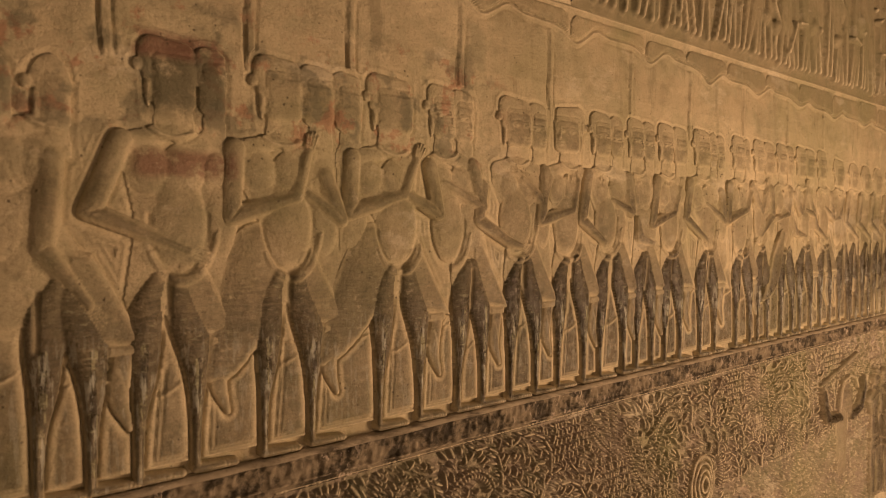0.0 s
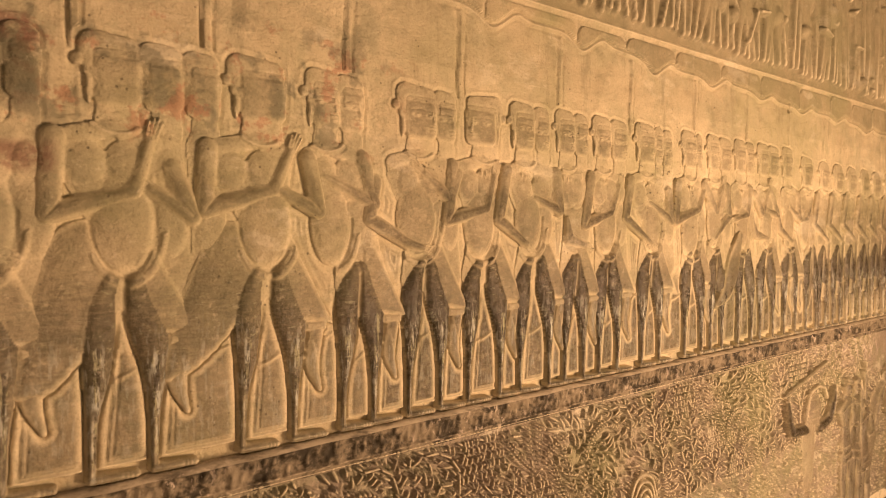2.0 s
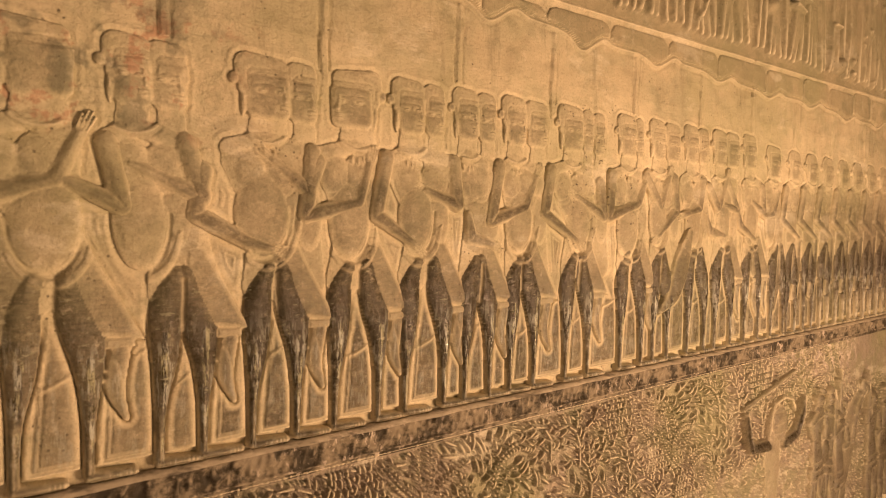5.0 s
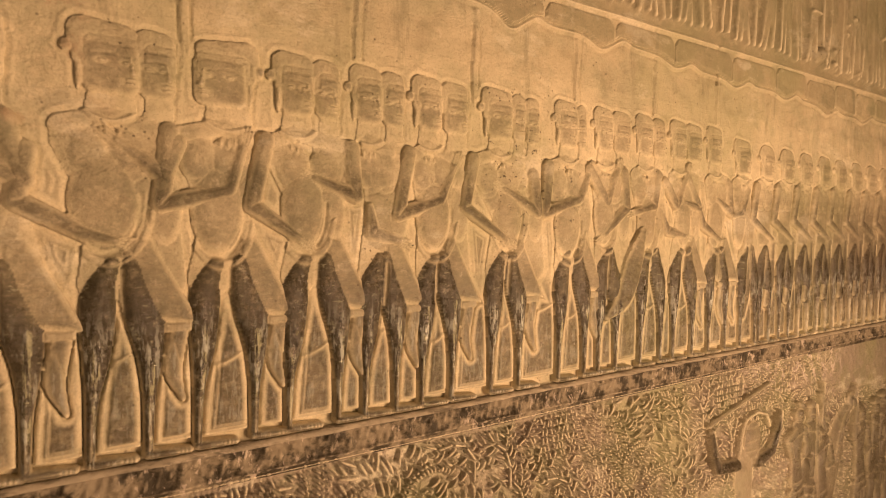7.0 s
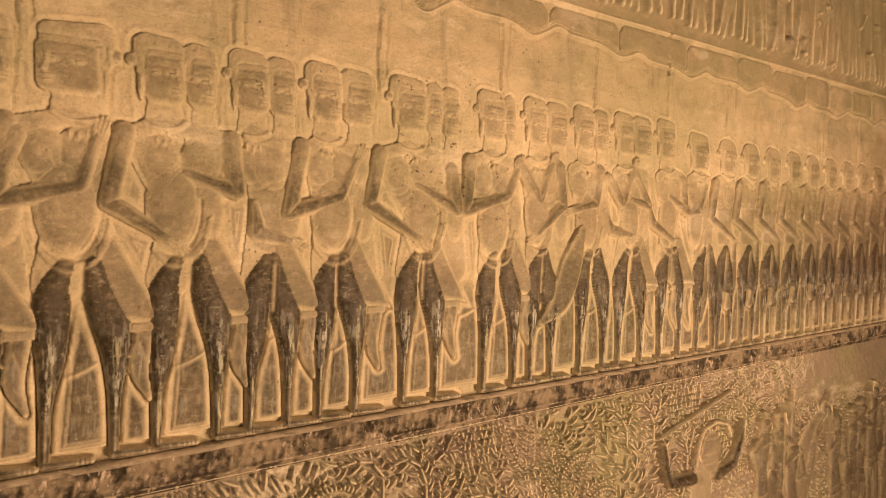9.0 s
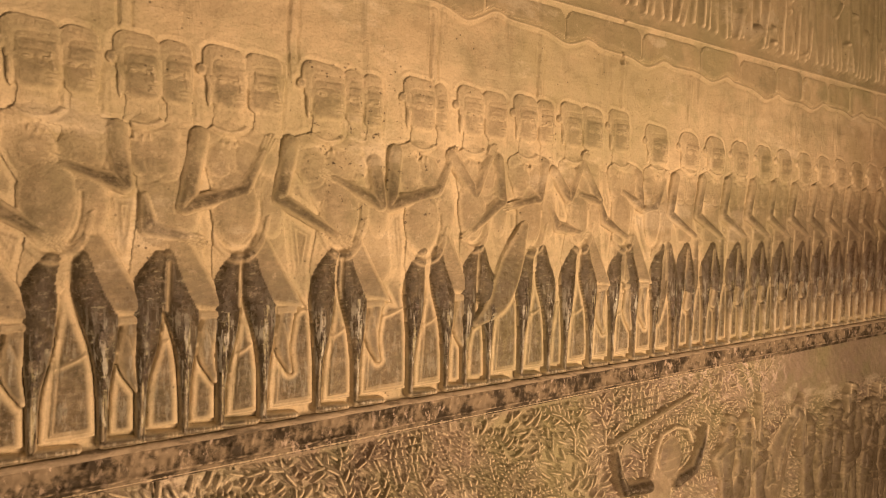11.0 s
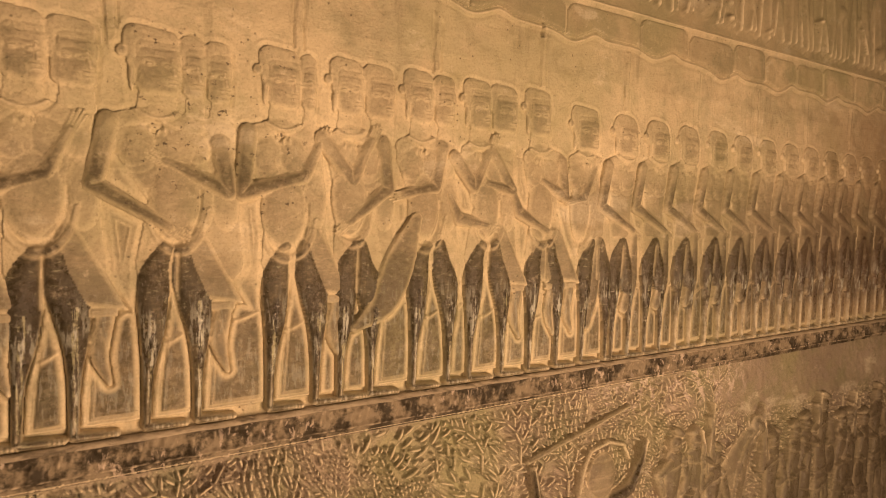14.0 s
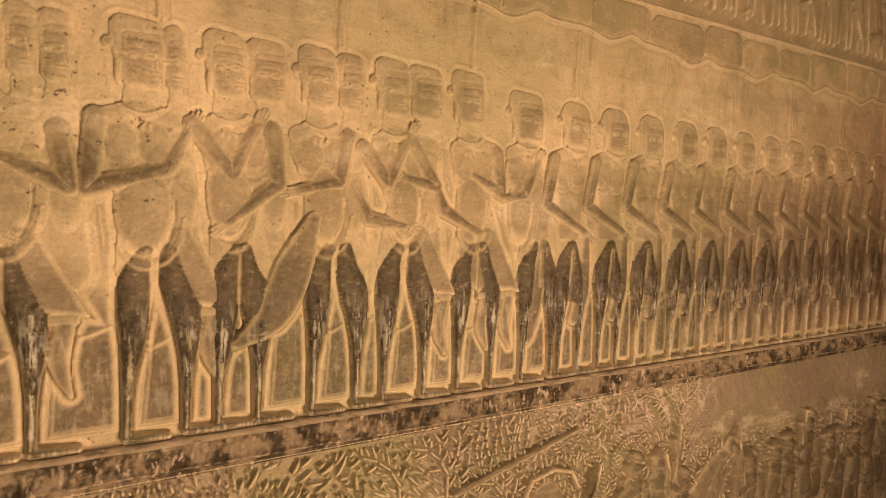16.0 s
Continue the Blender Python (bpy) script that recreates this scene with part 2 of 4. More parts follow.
STONE_PLAIN = plain_stone("plain_sandstone", (0.26, 0.20, 0.125), (0.16, 0.12, 0.08))
STONE_FLOOR = plain_stone("worn_floor_stone", (0.20, 0.155, 0.10), (0.12, 0.095, 0.06))
PLASTER = plain_stone("corbelled_vault_stone", (0.22, 0.19, 0.15), (0.13, 0.11, 0.09))

# ---- carving: distances and heights in the plane of the wall (u along, v above the ledge) ----
LEDGE = 0.95


def smooth(t):
    t = np.clip(t, 0, 1)
    return t * t * (3 - 2 * t)


def capsule(U, V, a, b, ra, rb):
    """Signed distance to a tapered stroke from a to b."""
    dx, dy = b[0] - a[0], b[1] - a[1]
    t = np.clip(((U - a[0]) * dx + (V - a[1]) * dy) / (dx * dx + dy * dy + 1e-9), 0, 1)
    return np.hypot(U - a[0] - t * dx, V - a[1] - t * dy) - (ra + (rb - ra) * t)


def ellipse(U, V, c, ru, rv, lean=0.0):
    co, si = math.cos(lean), math.sin(lean)
    p, q = (U - c[0]) * co + (V - c[1]) * si, -(U - c[0]) * si + (V - c[1]) * co
    return (np.hypot(p / ru, q / rv) - 1) * min(ru, rv)


def rounded(U, V, u0, u1, v0, v1, r):
    p = np.abs(U - (u0 + u1) / 2) - (u1 - u0) / 2 + r
    q = np.abs(V - (v0 + v1) / 2) - (v1 - v0) / 2 + r
    return np.hypot(np.maximum(p, 0), np.maximum(q, 0)) + np.minimum(np.maximum(p, q), 0) - r


def convex(U, V, pts):
    """Signed distance, near enough, to a convex outline given clockwise."""
    out = np.full(U.shape, -9.0)
    for (ax, av), (bx, bv) in zip(pts, pts[1:] + pts[:1]):
        dx, dv = bx - ax, bv - av
        out = np.maximum(out, ((V - av) * dx - (U - ax) * dv) / math.hypot(dx, dv))
    return out


def dome(s, base, rise, r):
    """Height of a swelling form from its signed distance: firm edge, rounded top."""
    t = np.clip(-s / r, 0, 1)
    return np.where(s < 0, base + rise * (0.4 * np.sqrt(1 - (1 - t) ** 2) + 0.6 * (1 - (1 - t) ** 2)), -1.0)


class Carving:
    """Heights of one carved form on a grid, and the distance to its outline."""

    def __init__(self, U, V):
        self.U, self.V = U, V
        self.h = np.full(U.shape, -1.0)
        self.shine, self.soft = 1.0, 0.014
        self.s = np.full(U.shape, 1.0)
        self.w = np.zeros(U.shape)

    def add(self, s, base, rise, r):
        h = dome(s, base, rise, r)
        # polish fades at each outline; the pale border paints its lit rim
        self.w = np.where(h > self.h, self.shine * smooth((-s - 0.0005) / min(self.soft, r * 0.75)), self.w)
        self.h = np.maximum(self.h, h)
        self.s = np.minimum(self.s, s)

    def lay(self, s, lift, r):
        """Raise what is there already by a thin layer."""
        t = np.clip(-s / r, 0, 1)
        self.h = np.where((s < 0) & (self.h > 0), self.h + lift * np.sqrt(1 - (1 - t) ** 2), self.h)
        self.w = self.w * (1 - 0.6 * np.exp(-(s / 0.0022) ** 2))

    def cut(self, s, depth, w):
        """A groove along the line s = 0."""
        self.h = np.where(self.h > 0, np.maximum(self.h - depth * np.exp(-(s / w) ** 2), 0.001), self.h)
        if depth > 0.0015:
            self.w = self.w * (1 - min(0.75, 0.1 + depth * 90) * np.exp(-(s / (w * 1.1)) ** 2))

    def curve(self, pts, radii, base, rise, n=4):
        """A stroke bent smoothly through its points."""
        k = np.array([(*p, r) for p, r in zip(pts, radii)])
        e = np.vstack([2 * k[0] - k[1], k, 2 * k[-1] - k[-2]])
        out = []
        for a, b, c, d in zip(e, e[1:], e[2:], e[3:]):
            for t in np.arange(n) / n:
                out.append(0.5 * (2 * b + (c - a) * t + (2 * a - 5 * b + 4 * c - d) * t * t + (3 * b - a - 3 * c + d) * t ** 3))
        out.append(k[-1])
        self.stroke([(p[0], p[1]) for p in out], [p[2] for p in out], base, rise)

    def stroke(self, pts, radii, base, rise):
        for (a, b), (ra, rb) in zip(zip(pts, pts[1:]), zip(radii, radii[1:])):
            self.add(capsule(self.U, self.V, a, b, ra, rb), base, rise, max(ra, rb))


def noise_field(U, V, size, seed):
    """Gentle unevenness of a hand-cut face, from a few crossing waves."""
    rng = np.random.RandomState(seed)
    out = np.zeros(U.shape)
    for k in range(9):
        a, p = rng.uniform(0, 2 * math.pi, 2)
        f = 2 * math.pi / (size * rng.uniform(0.5, 1.6))
        out += np.sin((U * math.cos(a) + V * math.sin(a)) * f + p)
    return out / 5.0


def carve_head(c, u0, u1, top, facing, back=False):
    """A plain head: flat cap of hair, knot, long ear and a smooth face plate."""
    U, V = c.U, c.V
    base = 0.0004 if back else 0.0012
    w, chin = u1 - u0, top - 0.124
    side = u0 if facing > 0 else u1
    front = u1 if facing > 0 else u0
    mid = (u0 + u1) / 2
    bare = top < 0.72
    # neck
    c.shine = 0.12
    c.add(convex(U, V, [(u0 + w * 0.24, chin + 0.02), (u1 - w * 0.12, chin + 0.02), (u1 - w * 0.04, chin - 0.040), (u0 + w * 0.14, chin - 0.040)]), 0.0, 0.0030, 0.016)
    skull = rounded(U, V, u0, u1, top - 0.085, top, 0.040 if bare else 0.022) + 0.10 * facing * (U - mid) * (V > top - 0.04)
    lo, hi = sorted((side + facing * w * 0.15, front - facing * 0.002))
    jaw = rounded(U, V, lo, hi, chin, top - 0.03, 0.020) if not back else rounded(U, V, u0 + 0.003, u1 - 0.003, chin + 0.003, top - 0.03, 0.018)
    c.shine = 0.38
    c.add(skull, base, 0.0048, 0.010)
    c.shine = 0.6
    c.add(jaw, base + 0.0008, 0.0075, 0.018)
    if not back:
        c.shine = 0.75
        c.add(ellipse(U, V, (side - facing * 0.006, top - 0.050), 0.010, 0.012), base, 0.0065, 0.010)
        c.shine = 0.45
        ear = ellipse(U, V, (side + facing * w * 0.11, top - 0.088), 0.0065, 0.033)
        c.add(ear, base, 0.0075, 0.006)
        c.cut(np.abs(ear + 0.0035), 0.002, 0.0016)
    # edge of the hair: a band that turns down beside the face
    if not bare:
        band = np.abs(rounded(U, V, lo + 0.002, hi + 0.004, chin - 0.05, top - 0.026, 0.012))
        c.cut(np.where(V > top - 0.060, band, 1.0), 0.0022, 0.0020)
        c.cut(np.maximum(np.abs(V - top + 0.040), np.abs(U - (lo + hi) / 2) - w * 0.3), 0.0014, 0.0016)
    if u1 < 1.10:
        return  # the first heads are worn smooth
    # brow, and level cuts at the front of the plate
    c.cut(np.maximum(np.abs(V - top + 0.058 - 0.004 * np.cos((U - mid) / w * 6)), np.abs(U - (lo + hi) / 2) - w * 0.26), 0.0018, 0.0018)
    fx = front - facing * 0.017
    c.lay(capsule(U, V, (fx - facing * 0.002, top - 0.060), (fx + facing * 0.003, top - 0.086), 0.0026, 0.0055), 0.0042, 0.005)
    c.cut(np.maximum(np.abs(V - top + 0.091), np.abs(U - fx) - 0.008), 0.0026, 0.0014)
    for low in (0.096, 0.1035):
        c.lay(ellipse(U, V, (fx - facing * 0.001, top - low), 0.0105, 0.0028), 0.0036, 0.0028)
    for k in (0.36, 0.02):
        lens = ellipse(U, V, (fx - facing * w * k - facing * 0.006, top - 0.069), 0.0090, 0.0040)
        c.lay(lens, 0.0022, 0.004)
        c.cut(np.abs(lens), 0.0022, 0.0012)
    hair = np.abs(np.sin((U - u0 - 0.3 * (V - top)) / 0.0042))
    c.h = np.where((c.h > 0) & (skull < -0.003) & (V > top - 0.024), c.h - 0.0006 * hair, c.h)


def carve_hand(c, at, way, size=1.0):
    """A slim palm with four flat fingers laid together."""
    ang = math.atan2(way[1], way[0])
    for k in range(4):
        a = ang + (k - 1.5) * 0.05
        o = (at[0] - math.sin(ang) * (k - 1.5) * 0.0056 * size, at[1] + math.cos(ang) * (k - 1.5) * 0.0056 * size)
        long = (0.040, 0.047, 0.045, 0.036)[k] * size
        c.add(capsule(c.U, c.V, o, (o[0] + math.cos(a) * long, o[1] + math.sin(a) * long), 0.0036 * size, 0.0028 * size), 0.0045, 0.006, 0.0036)


FOOT = 0.003


def carve_leg(c, foot, rear):
    """A leg of the wrapped cloth: full thigh, narrow knee, thin shin, foot turned to the right."""
    U, V = c.U, c.V
    if rear:
        dx, radii = (0.033, 0.016, 0.013, 0.011, 0.003, 0.0), (0.018, 0.030, 0.0305, 0.023, 0.0120, 0.0090)
    else:
        dx, radii = (-0.026, -0.020, -0.003, 0.004, 0.002, 0.0), (0.020, 0.0315, 0.0345, 0.0235, 0.0125, 0.0090)
    pts = [(foot + d, v) for d, v in zip(dx, (0.342, 0.298, 0.245, 0.178, 0.105, 0.012))]
    c.curve(pts, radii, -0.004, 0.0165)
    c.add(capsule(U, V, (foot, FOOT + 0.002), (foot + 0.070, FOOT - 0.002), 0.0095, 0.0070), 0.002, 0.011, 0.009)
    # pale streaks down the shin: a painted highlight with bare, flaky stone
    high = 0.215 + 0.02 * math.sin(foot * 90)
    c.w = np.where((capsule(U, V, (foot + dx[3], high), (foot + 0.003, 0.03), 0.0062, 0.0032) < 0) & (c.h > 0), 1.7, c.w)
    for k in range(4):
        c.cut(np.hypot(U - foot - 0.052 - 0.007 * k, np.maximum(0, V - FOOT - 0.009) + np.maximum(0, FOOT - 0.009 - V)), 0.003, 0.0016)


def carve_wing(c, x, way):
    """Pointed end of the waist cloth at the hip, a banded knot under it and a tail that curls away."""
    U, V = c.U, c.V
    side = [(x - 0.030, 0.395), (x + 0.012, 0.388), (x + 0.096, 0.226), (x + 0.020, 0.240), (x - 0.03, 0.30)]
    if way < 0:
        side = [(2 * x - p, q) for p, q in reversed(side)]
    wing = convex(U, V, side)
    c.shine = 0.62
    c.add(wing, 0.0, 0.0085, 0.016)
    c.cut(np.where(wing < 0, np.abs(wing + 0.008), 1.0), 0.0016, 0.0018)
    c.shine = 0.70
    c.curve([(x + way * 0.056, 0.215), (x + way * 0.046, 0.150), (x + way * 0.062, 0.095)], [0.017, 0.017, 0.006], -0.001, 0.0080)
    c.cut(np.where(V < 0.2, np.abs(U - x - way * (0.060 - 0.25 * (V - 0.15))), 1.0), 0.003, 0.0025)
    c.shine = 0.36
    for low in (0.262, 0.236):
        c.add(rounded(U, V, x + way * 0.058 - 0.028, x + way * 0.058 + 0.020, low - 0.019, low, 0.003), 0.0, 0.0075, 0.006)


def carve_figure(U, V, heads=(), shoulders=None, arms=(), belly=None, legs=(), flap=(), sash=(), top=0.75, facing=1, waist=None):
    """One standing figure of the row, as a plain carved form."""
    c = Carving(U, V)
    # bodies of those behind
    for u0, u1, *_ in heads[1:]:
        m = (u0 + u1) / 2
        c.shine = 0.35
        c.stroke([(m, 0.572), (m + 0.006, 0.43), (m + 0.012, 0.31)], [0.034, 0.034, 0.040], -0.001, 0.0042)
        c.shine = 0.5
        c.add(ellipse(U, V, (m + 0.012, 0.440), 0.030, 0.075), 0.0, 0.0075, 0.018)
        c.add(ellipse(U, V, (m + 0.006, 0.530), 0.026, 0.034), 0.0, 0.0070, 0.014)
    if len(sash):
        pts, radii, *lift = sash
        c.shine = 0.8
        c.curve(pts, radii, 0.001 + sum(lift), 0.0105)
        c.cut(np.abs(np.sin((U * 0.5 + V) / 0.006)), 0.0006, 0.5)
    for x, way in flap:
        carve_wing(c, legs[1] - 0.004 if way > 0 and abs(x - legs[1]) < 0.05 else x, way)
    if legs:
        a, b = legs
        mid = waist if waist is not None else (a + b) / 2
        # the cloth over the hips stays pale round the thighs
        c.shine = 0.18
        c.stroke([(mid - 0.022, 0.42), (a + 0.022, 0.312)], [0.026, 0.040], 0.0, 0.0055)
        c.stroke([(mid + 0.022, 0.42), (b - 0.004, 0.312)], [0.026, 0.041], 0.0, 0.0055)
        c.shine, c.soft = 1.0, 0.0045
        carve_leg(c, a, True)
        carve_leg(c, b, False)
        c.soft = 0.014
        c.cut(capsule(U, V, (mid + 0.006, 0.33), (mid + 0.004, 0.24), 0.001, 0.001), 0.006, 0.003)
    if shoulders:
        l, r = shoulders
        mid = waist if waist is not None else (sum(legs) / len(legs) if legs else (l + r) / 2)
        neck = (heads[0][0] + heads[0][1]) / 2 if heads else (l + r) / 2
        c.shine = 0.58
        for p, q, sg in ((l + 0.046, mid - 0.012, -1), (r - 0.046, mid + 0.012, 1)):
            c.stroke([(p, 0.548), (q, 0.43), (q + sg * 0.004, 0.375)], [0.036, 0.031, 0.034], 0.0, 0.0060)
        for p in (l + 0.028, r - 0.028):
            c.stroke([(neck, 0.594), (p, 0.570)], [0.016, 0.020], 0.001, 0.0055)
        c.shine = 0.72
        for ux in (l * 0.68 + r * 0.32, l * 0.36 + r * 0.64):
            pad = ellipse(U, V, (ux, 0.530), 0.036, 0.046)
            c.add(pad, 0.0, 0.0105, 0.034)
            c.cut(np.where(V < 0.525, np.abs(pad - 0.003), 1.0), 0.0025, 0.0022)
            c.cut(ellipse(U, V, (ux, 0.528), 0.004, 0.004), 0.001, 0.002)
    if belly:
        (bx, bv), br = belly
        c.shine = 0.60
        drop = ellipse(U, V, (bx, bv + 0.014), br * 0.97, 0.088)
        c.cut(np.where(V < bv + 0.03, drop, 1.0), 0.006, 0.0032)
        c.add(drop, 0.0, 0.0125, 0.034)
        # belt hanging under the belly, lifted to one side
        belt = np.abs(ellipse(U, V, (bx + 0.006, bv + 0.006), br * 1.16, 0.094)) - 0.0055
        c.lay(np.maximum(belt, V - bv + 0.035 - 0.5 * np.maximum(0, U - bx)), 0.0045, 0.005)
    if shoulders:
        cx = neck + 0.004
        collar = np.abs(ellipse(U, V, (cx, 0.614), 0.043, 0.031)) - 0.0042
        c.lay(np.maximum(collar, V - 0.612), 0.0042, 0.004)
        c.cut(np.where(V < 0.612, np.abs(ellipse(U, V, (cx, 0.614), 0.051, 0.040)), 1.0), 0.0022, 0.0018)
        for k in (-1, 0, 1) if neck > 1.27 else ():
            drop = ellipse(U, V, (cx + k * 0.013, 0.560 + abs(k) * 0.003), 0.0036, 0.0085)
            c.lay(drop, 0.003, 0.004)
            c.cut(np.abs(drop - 0.001), 0.0012, 0.0014)
    for k, (u0, u1, *rest) in enumerate(heads):
        carve_head(c, u0, u1, top - 0.004 * k, rest[0] if rest else facing, back=k > 0)
    c.shine, c.soft = 0.95, 0.012
    for pts in arms:
        n = len(pts)
        pts = [(pts[0][0] - 0.006, min(pts[0][1] + 0.004, 0.572)), (pts[1][0] - 0.008, pts[1][1] - 0.004), *pts[2:]]
        radii = [0.0195 if pts[0][1] > 0.5 else 0.009, 0.0190, 0.0125] if n == 3 else [0.0195, 0.0190, 0.0165, 0.0115]
        c.stroke(pts, radii, 0.004, 0.0130)
        # crease inside the elbow
        (ex, ev), (px, pv), (qx, qv) = pts[1], pts[0], pts[2]
        c.cut(capsule(U, V, (ex, ev), ((px + qx) / 2 * 0.2 + ex * 0.8, (pv + qv) / 2 * 0.2 + ev * 0.8), 0.0005, 0.0005), 0.003, 0.0022)
        c.shine = 0.6
        carve_hand(c, pts[-1], (pts[-1][0] - pts[-2][0], pts[-1][1] - pts[-2][1]), 0.9)
        c.shine = 0.95
    # paler towards the shoulders
    c.w = c.w * (1 - 0.4 * smooth((V - 0.49) / 0.06) * (V < 0.61))
    return c


# the row of figures, left to right along the wall
def hip_arm(x):
    return [(x, 0.56), (x - 0.026, 0.452), (x + 0.10, 0.378)]


ROW = [
    dict(heads=[(0.215, 0.285)], shoulders=(0.18, 0.31), arms=[], legs=(0.20, 0.27)),
    dict(heads=[(0.375, 0.432), (0.30, 0.355)], shoulders=(0.30, 0.43), top=0.70,
         arms=[[(0.405, 0.53), (0.393, 0.40), (0.445, 0.305)]], legs=(0.372, 0.445), waist=0.37, flap=[(0.43, 1)]),
    dict(heads=[(0.530, 0.622), (0.618, 0.675)], shoulders=(0.485, 0.655), arms=[[(0.503, 0.575), (0.458, 0.459), (0.600, 0.388)]],
         belly=((0.585, 0.425), 0.05), legs=(0.515, 0.608), flap=[(0.63, 1)]),
    dict(heads=[(0.727, 0.82), (0.815, 0.89), (0.885, 0.955)], shoulders=(0.668, 0.86), facing=1,
         arms=[[(0.690, 0.575), (0.684, 0.452), (0.80, 0.487), (0.828, 0.575)], [(0.87, 0.525), (0.905, 0.45), (0.83, 0.49)]],
         belly=((0.785, 0.42), 0.052), legs=(0.731, 0.829), sash=([(0.73, 0.38), (0.70, 0.28), (0.66, 0.19), (0.635, 0.165)], [0.06, 0.058, 0.036, 0.014]), flap=[(0.845, 1)]),
    dict(heads=[(0.968, 1.082)], shoulders=(0.905, 1.10),
         arms=[[(0.932, 0.585), (0.926, 0.462), (1.05, 0.500), (1.085, 0.575)], [(1.13, 0.56), (1.155, 0.462), (1.06, 0.50)]],
         belly=((1.035, 0.42), 0.055), legs=(0.985, 1.09), sash=([(0.975, 0.38), (0.93, 0.28), (0.885, 0.20), (0.855, 0.165)], [0.06, 0.060, 0.036, 0.014]), flap=[(1.105, 1)]),
    dict(heads=[(1.122, 1.20), (1.19, 1.258)], shoulders=(1.10, 1.28), arms=[[(1.256, 0.575), (1.284, 0.482), (1.16, 0.53)]],
         belly=((1.175, 0.42), 0.048), legs=(1.20, 1.275), flap=[(1.265, 1)]),
    dict(heads=[(1.342, 1.45), (1.44, 1.508)], shoulders=(1.30, 1.50),
         arms=[[(1.285, 0.52), (1.272, 0.450), (1.36, 0.394), (1.405, 0.382)], [(1.51, 0.55), (1.49, 0.50), (1.41, 0.55)]],
         belly=((1.39, 0.435), 0.058), legs=(1.366, 1.457), flap=[(1.495, 1)]),
    dict(heads=[(1.532, 1.650, -1)], shoulders=(1.49, 1.655), arms=[[(1.498, 0.575), (1.486, 0.450), (1.595, 0.474), (1.622, 0.555)]],
         belly=((1.577, 0.425), 0.052), legs=(1.54, 1.645), flap=[(1.665, 1)]),
    dict(heads=[(1.683, 1.770), (1.765, 1.828)], shoulders=(1.655, 1.87),
         arms=[[(1.672, 0.575), (1.647, 0.452), (1.735, 0.385)], [(1.856, 0.57), (1.868, 0.478), (1.77, 0.505)]],
         belly=((1.745, 0.43), 0.05), legs=(1.714, 1.822), flap=[(1.85, 1)]),
    dict(heads=[(1.848, 1.928), (1.922, 1.985)], shoulders=(1.865, 1.97), arms=[[(1.90, 0.45), (1.91, 0.40), (1.965, 0.378)]],
         legs=(1.885, 1.962), waist=1.93, flap=[(1.955, 1)]),
    dict(heads=[(2.002, 2.085), (2.082, 2.162)], shoulders=(1.985, 2.14), arms=[[(1.998, 0.575), (1.972, 0.440), (2.075, 0.472), (2.115, 0.55)]],
         belly=((2.06, 0.425), 0.05), legs=(2.03, 2.115), waist=2.065, flap=[(2.11, 1)]),
    dict(heads=[(2.203, 2.30), (2.295, 2.345), (2.34, 2.395)], shoulders=(2.16, 2.35),
         arms=[[(2.180, 0.575), (2.156, 0.462), (2.275, 0.382)], [(2.375, 0.54), (2.392, 0.455), (2.27, 0.505)]],
         belly=((2.285, 0.425), 0.048), legs=(2.234, 2.325), waist=2.285, flap=[(2.335, 1)]),
    dict(heads=[(2.448, 2.535), (2.53, 2.572)], shoulders=(2.405, 2.58), arms=[[(2.430, 0.575), (2.418, 0.455), (2.54, 0.490), (2.575, 0.56)]],
         belly=((2.498, 0.405), 0.052), legs=(2.468, 2.568), waist=2.505, flap=[(2.57, 1)]),
    dict(heads=[(2.600, 2.680), (2.678, 2.758)], shoulders=(2.58, 2.75), arms=[[(2.585, 0.575), (2.658, 0.490), (2.695, 0.575)], [(2.73, 0.57), (2.745, 0.475), (2.645, 0.395)]],
         belly=((2.645, 0.435), 0.045), legs=(2.625, 2.70), waist=2.66, sash=([(2.812, 0.405), (2.768, 0.30), (2.728, 0.21), (2.655, 0.158)], [0.016, 0.040, 0.034, 0.010], 0.009)),
    dict(heads=[(2.780, 2.862), (2.86, 2.925)], shoulders=(2.75, 2.92), arms=[[(2.89, 0.575), (2.872, 0.485), (2.78, 0.46)]],
         belly=((2.835, 0.42), 0.046), legs=(2.811, 2.909), waist=2.85),
    dict(heads=[(2.948, 3.032), (3.03, 3.118)], shoulders=(2.93, 3.11),
         arms=[[(2.925, 0.55), (2.985, 0.490), (3.03, 0.585)], [(3.04, 0.575), (3.105, 0.485), (3.02, 0.495)], [(2.91, 0.46), (2.94, 0.41), (3.02, 0.39)]],
         belly=((3.02, 0.425), 0.042), legs=(2.973, 3.075), flap=[(3.03, 1)]),
    dict(heads=[(3.142, 3.232)], shoulders=(3.13, 3.29), arms=[[(3.275, 0.56), (3.29, 0.475), (3.20, 0.51)], [(3.10, 0.49), (3.13, 0.43), (3.22, 0.375)]],
         belly=((3.20, 0.425), 0.046), legs=(3.166, 3.263), flap=[(3.19, 1), (3.30, 1)]),
    dict(heads=[(3.310, 3.415)], shoulders=(3.29, 3.42), top=0.722, arms=[[(3.30, 0.45), (3.36, 0.475), (3.395, 0.55)]],
         belly=((3.345, 0.42), 0.04), legs=(3.36, 3.455), sash=([(3.42, 0.35), (3.40, 0.2), (3.375, 0.115)], [0.018, 0.026, 0.022])),
]
step_u, x_next = 0.148, 3.475
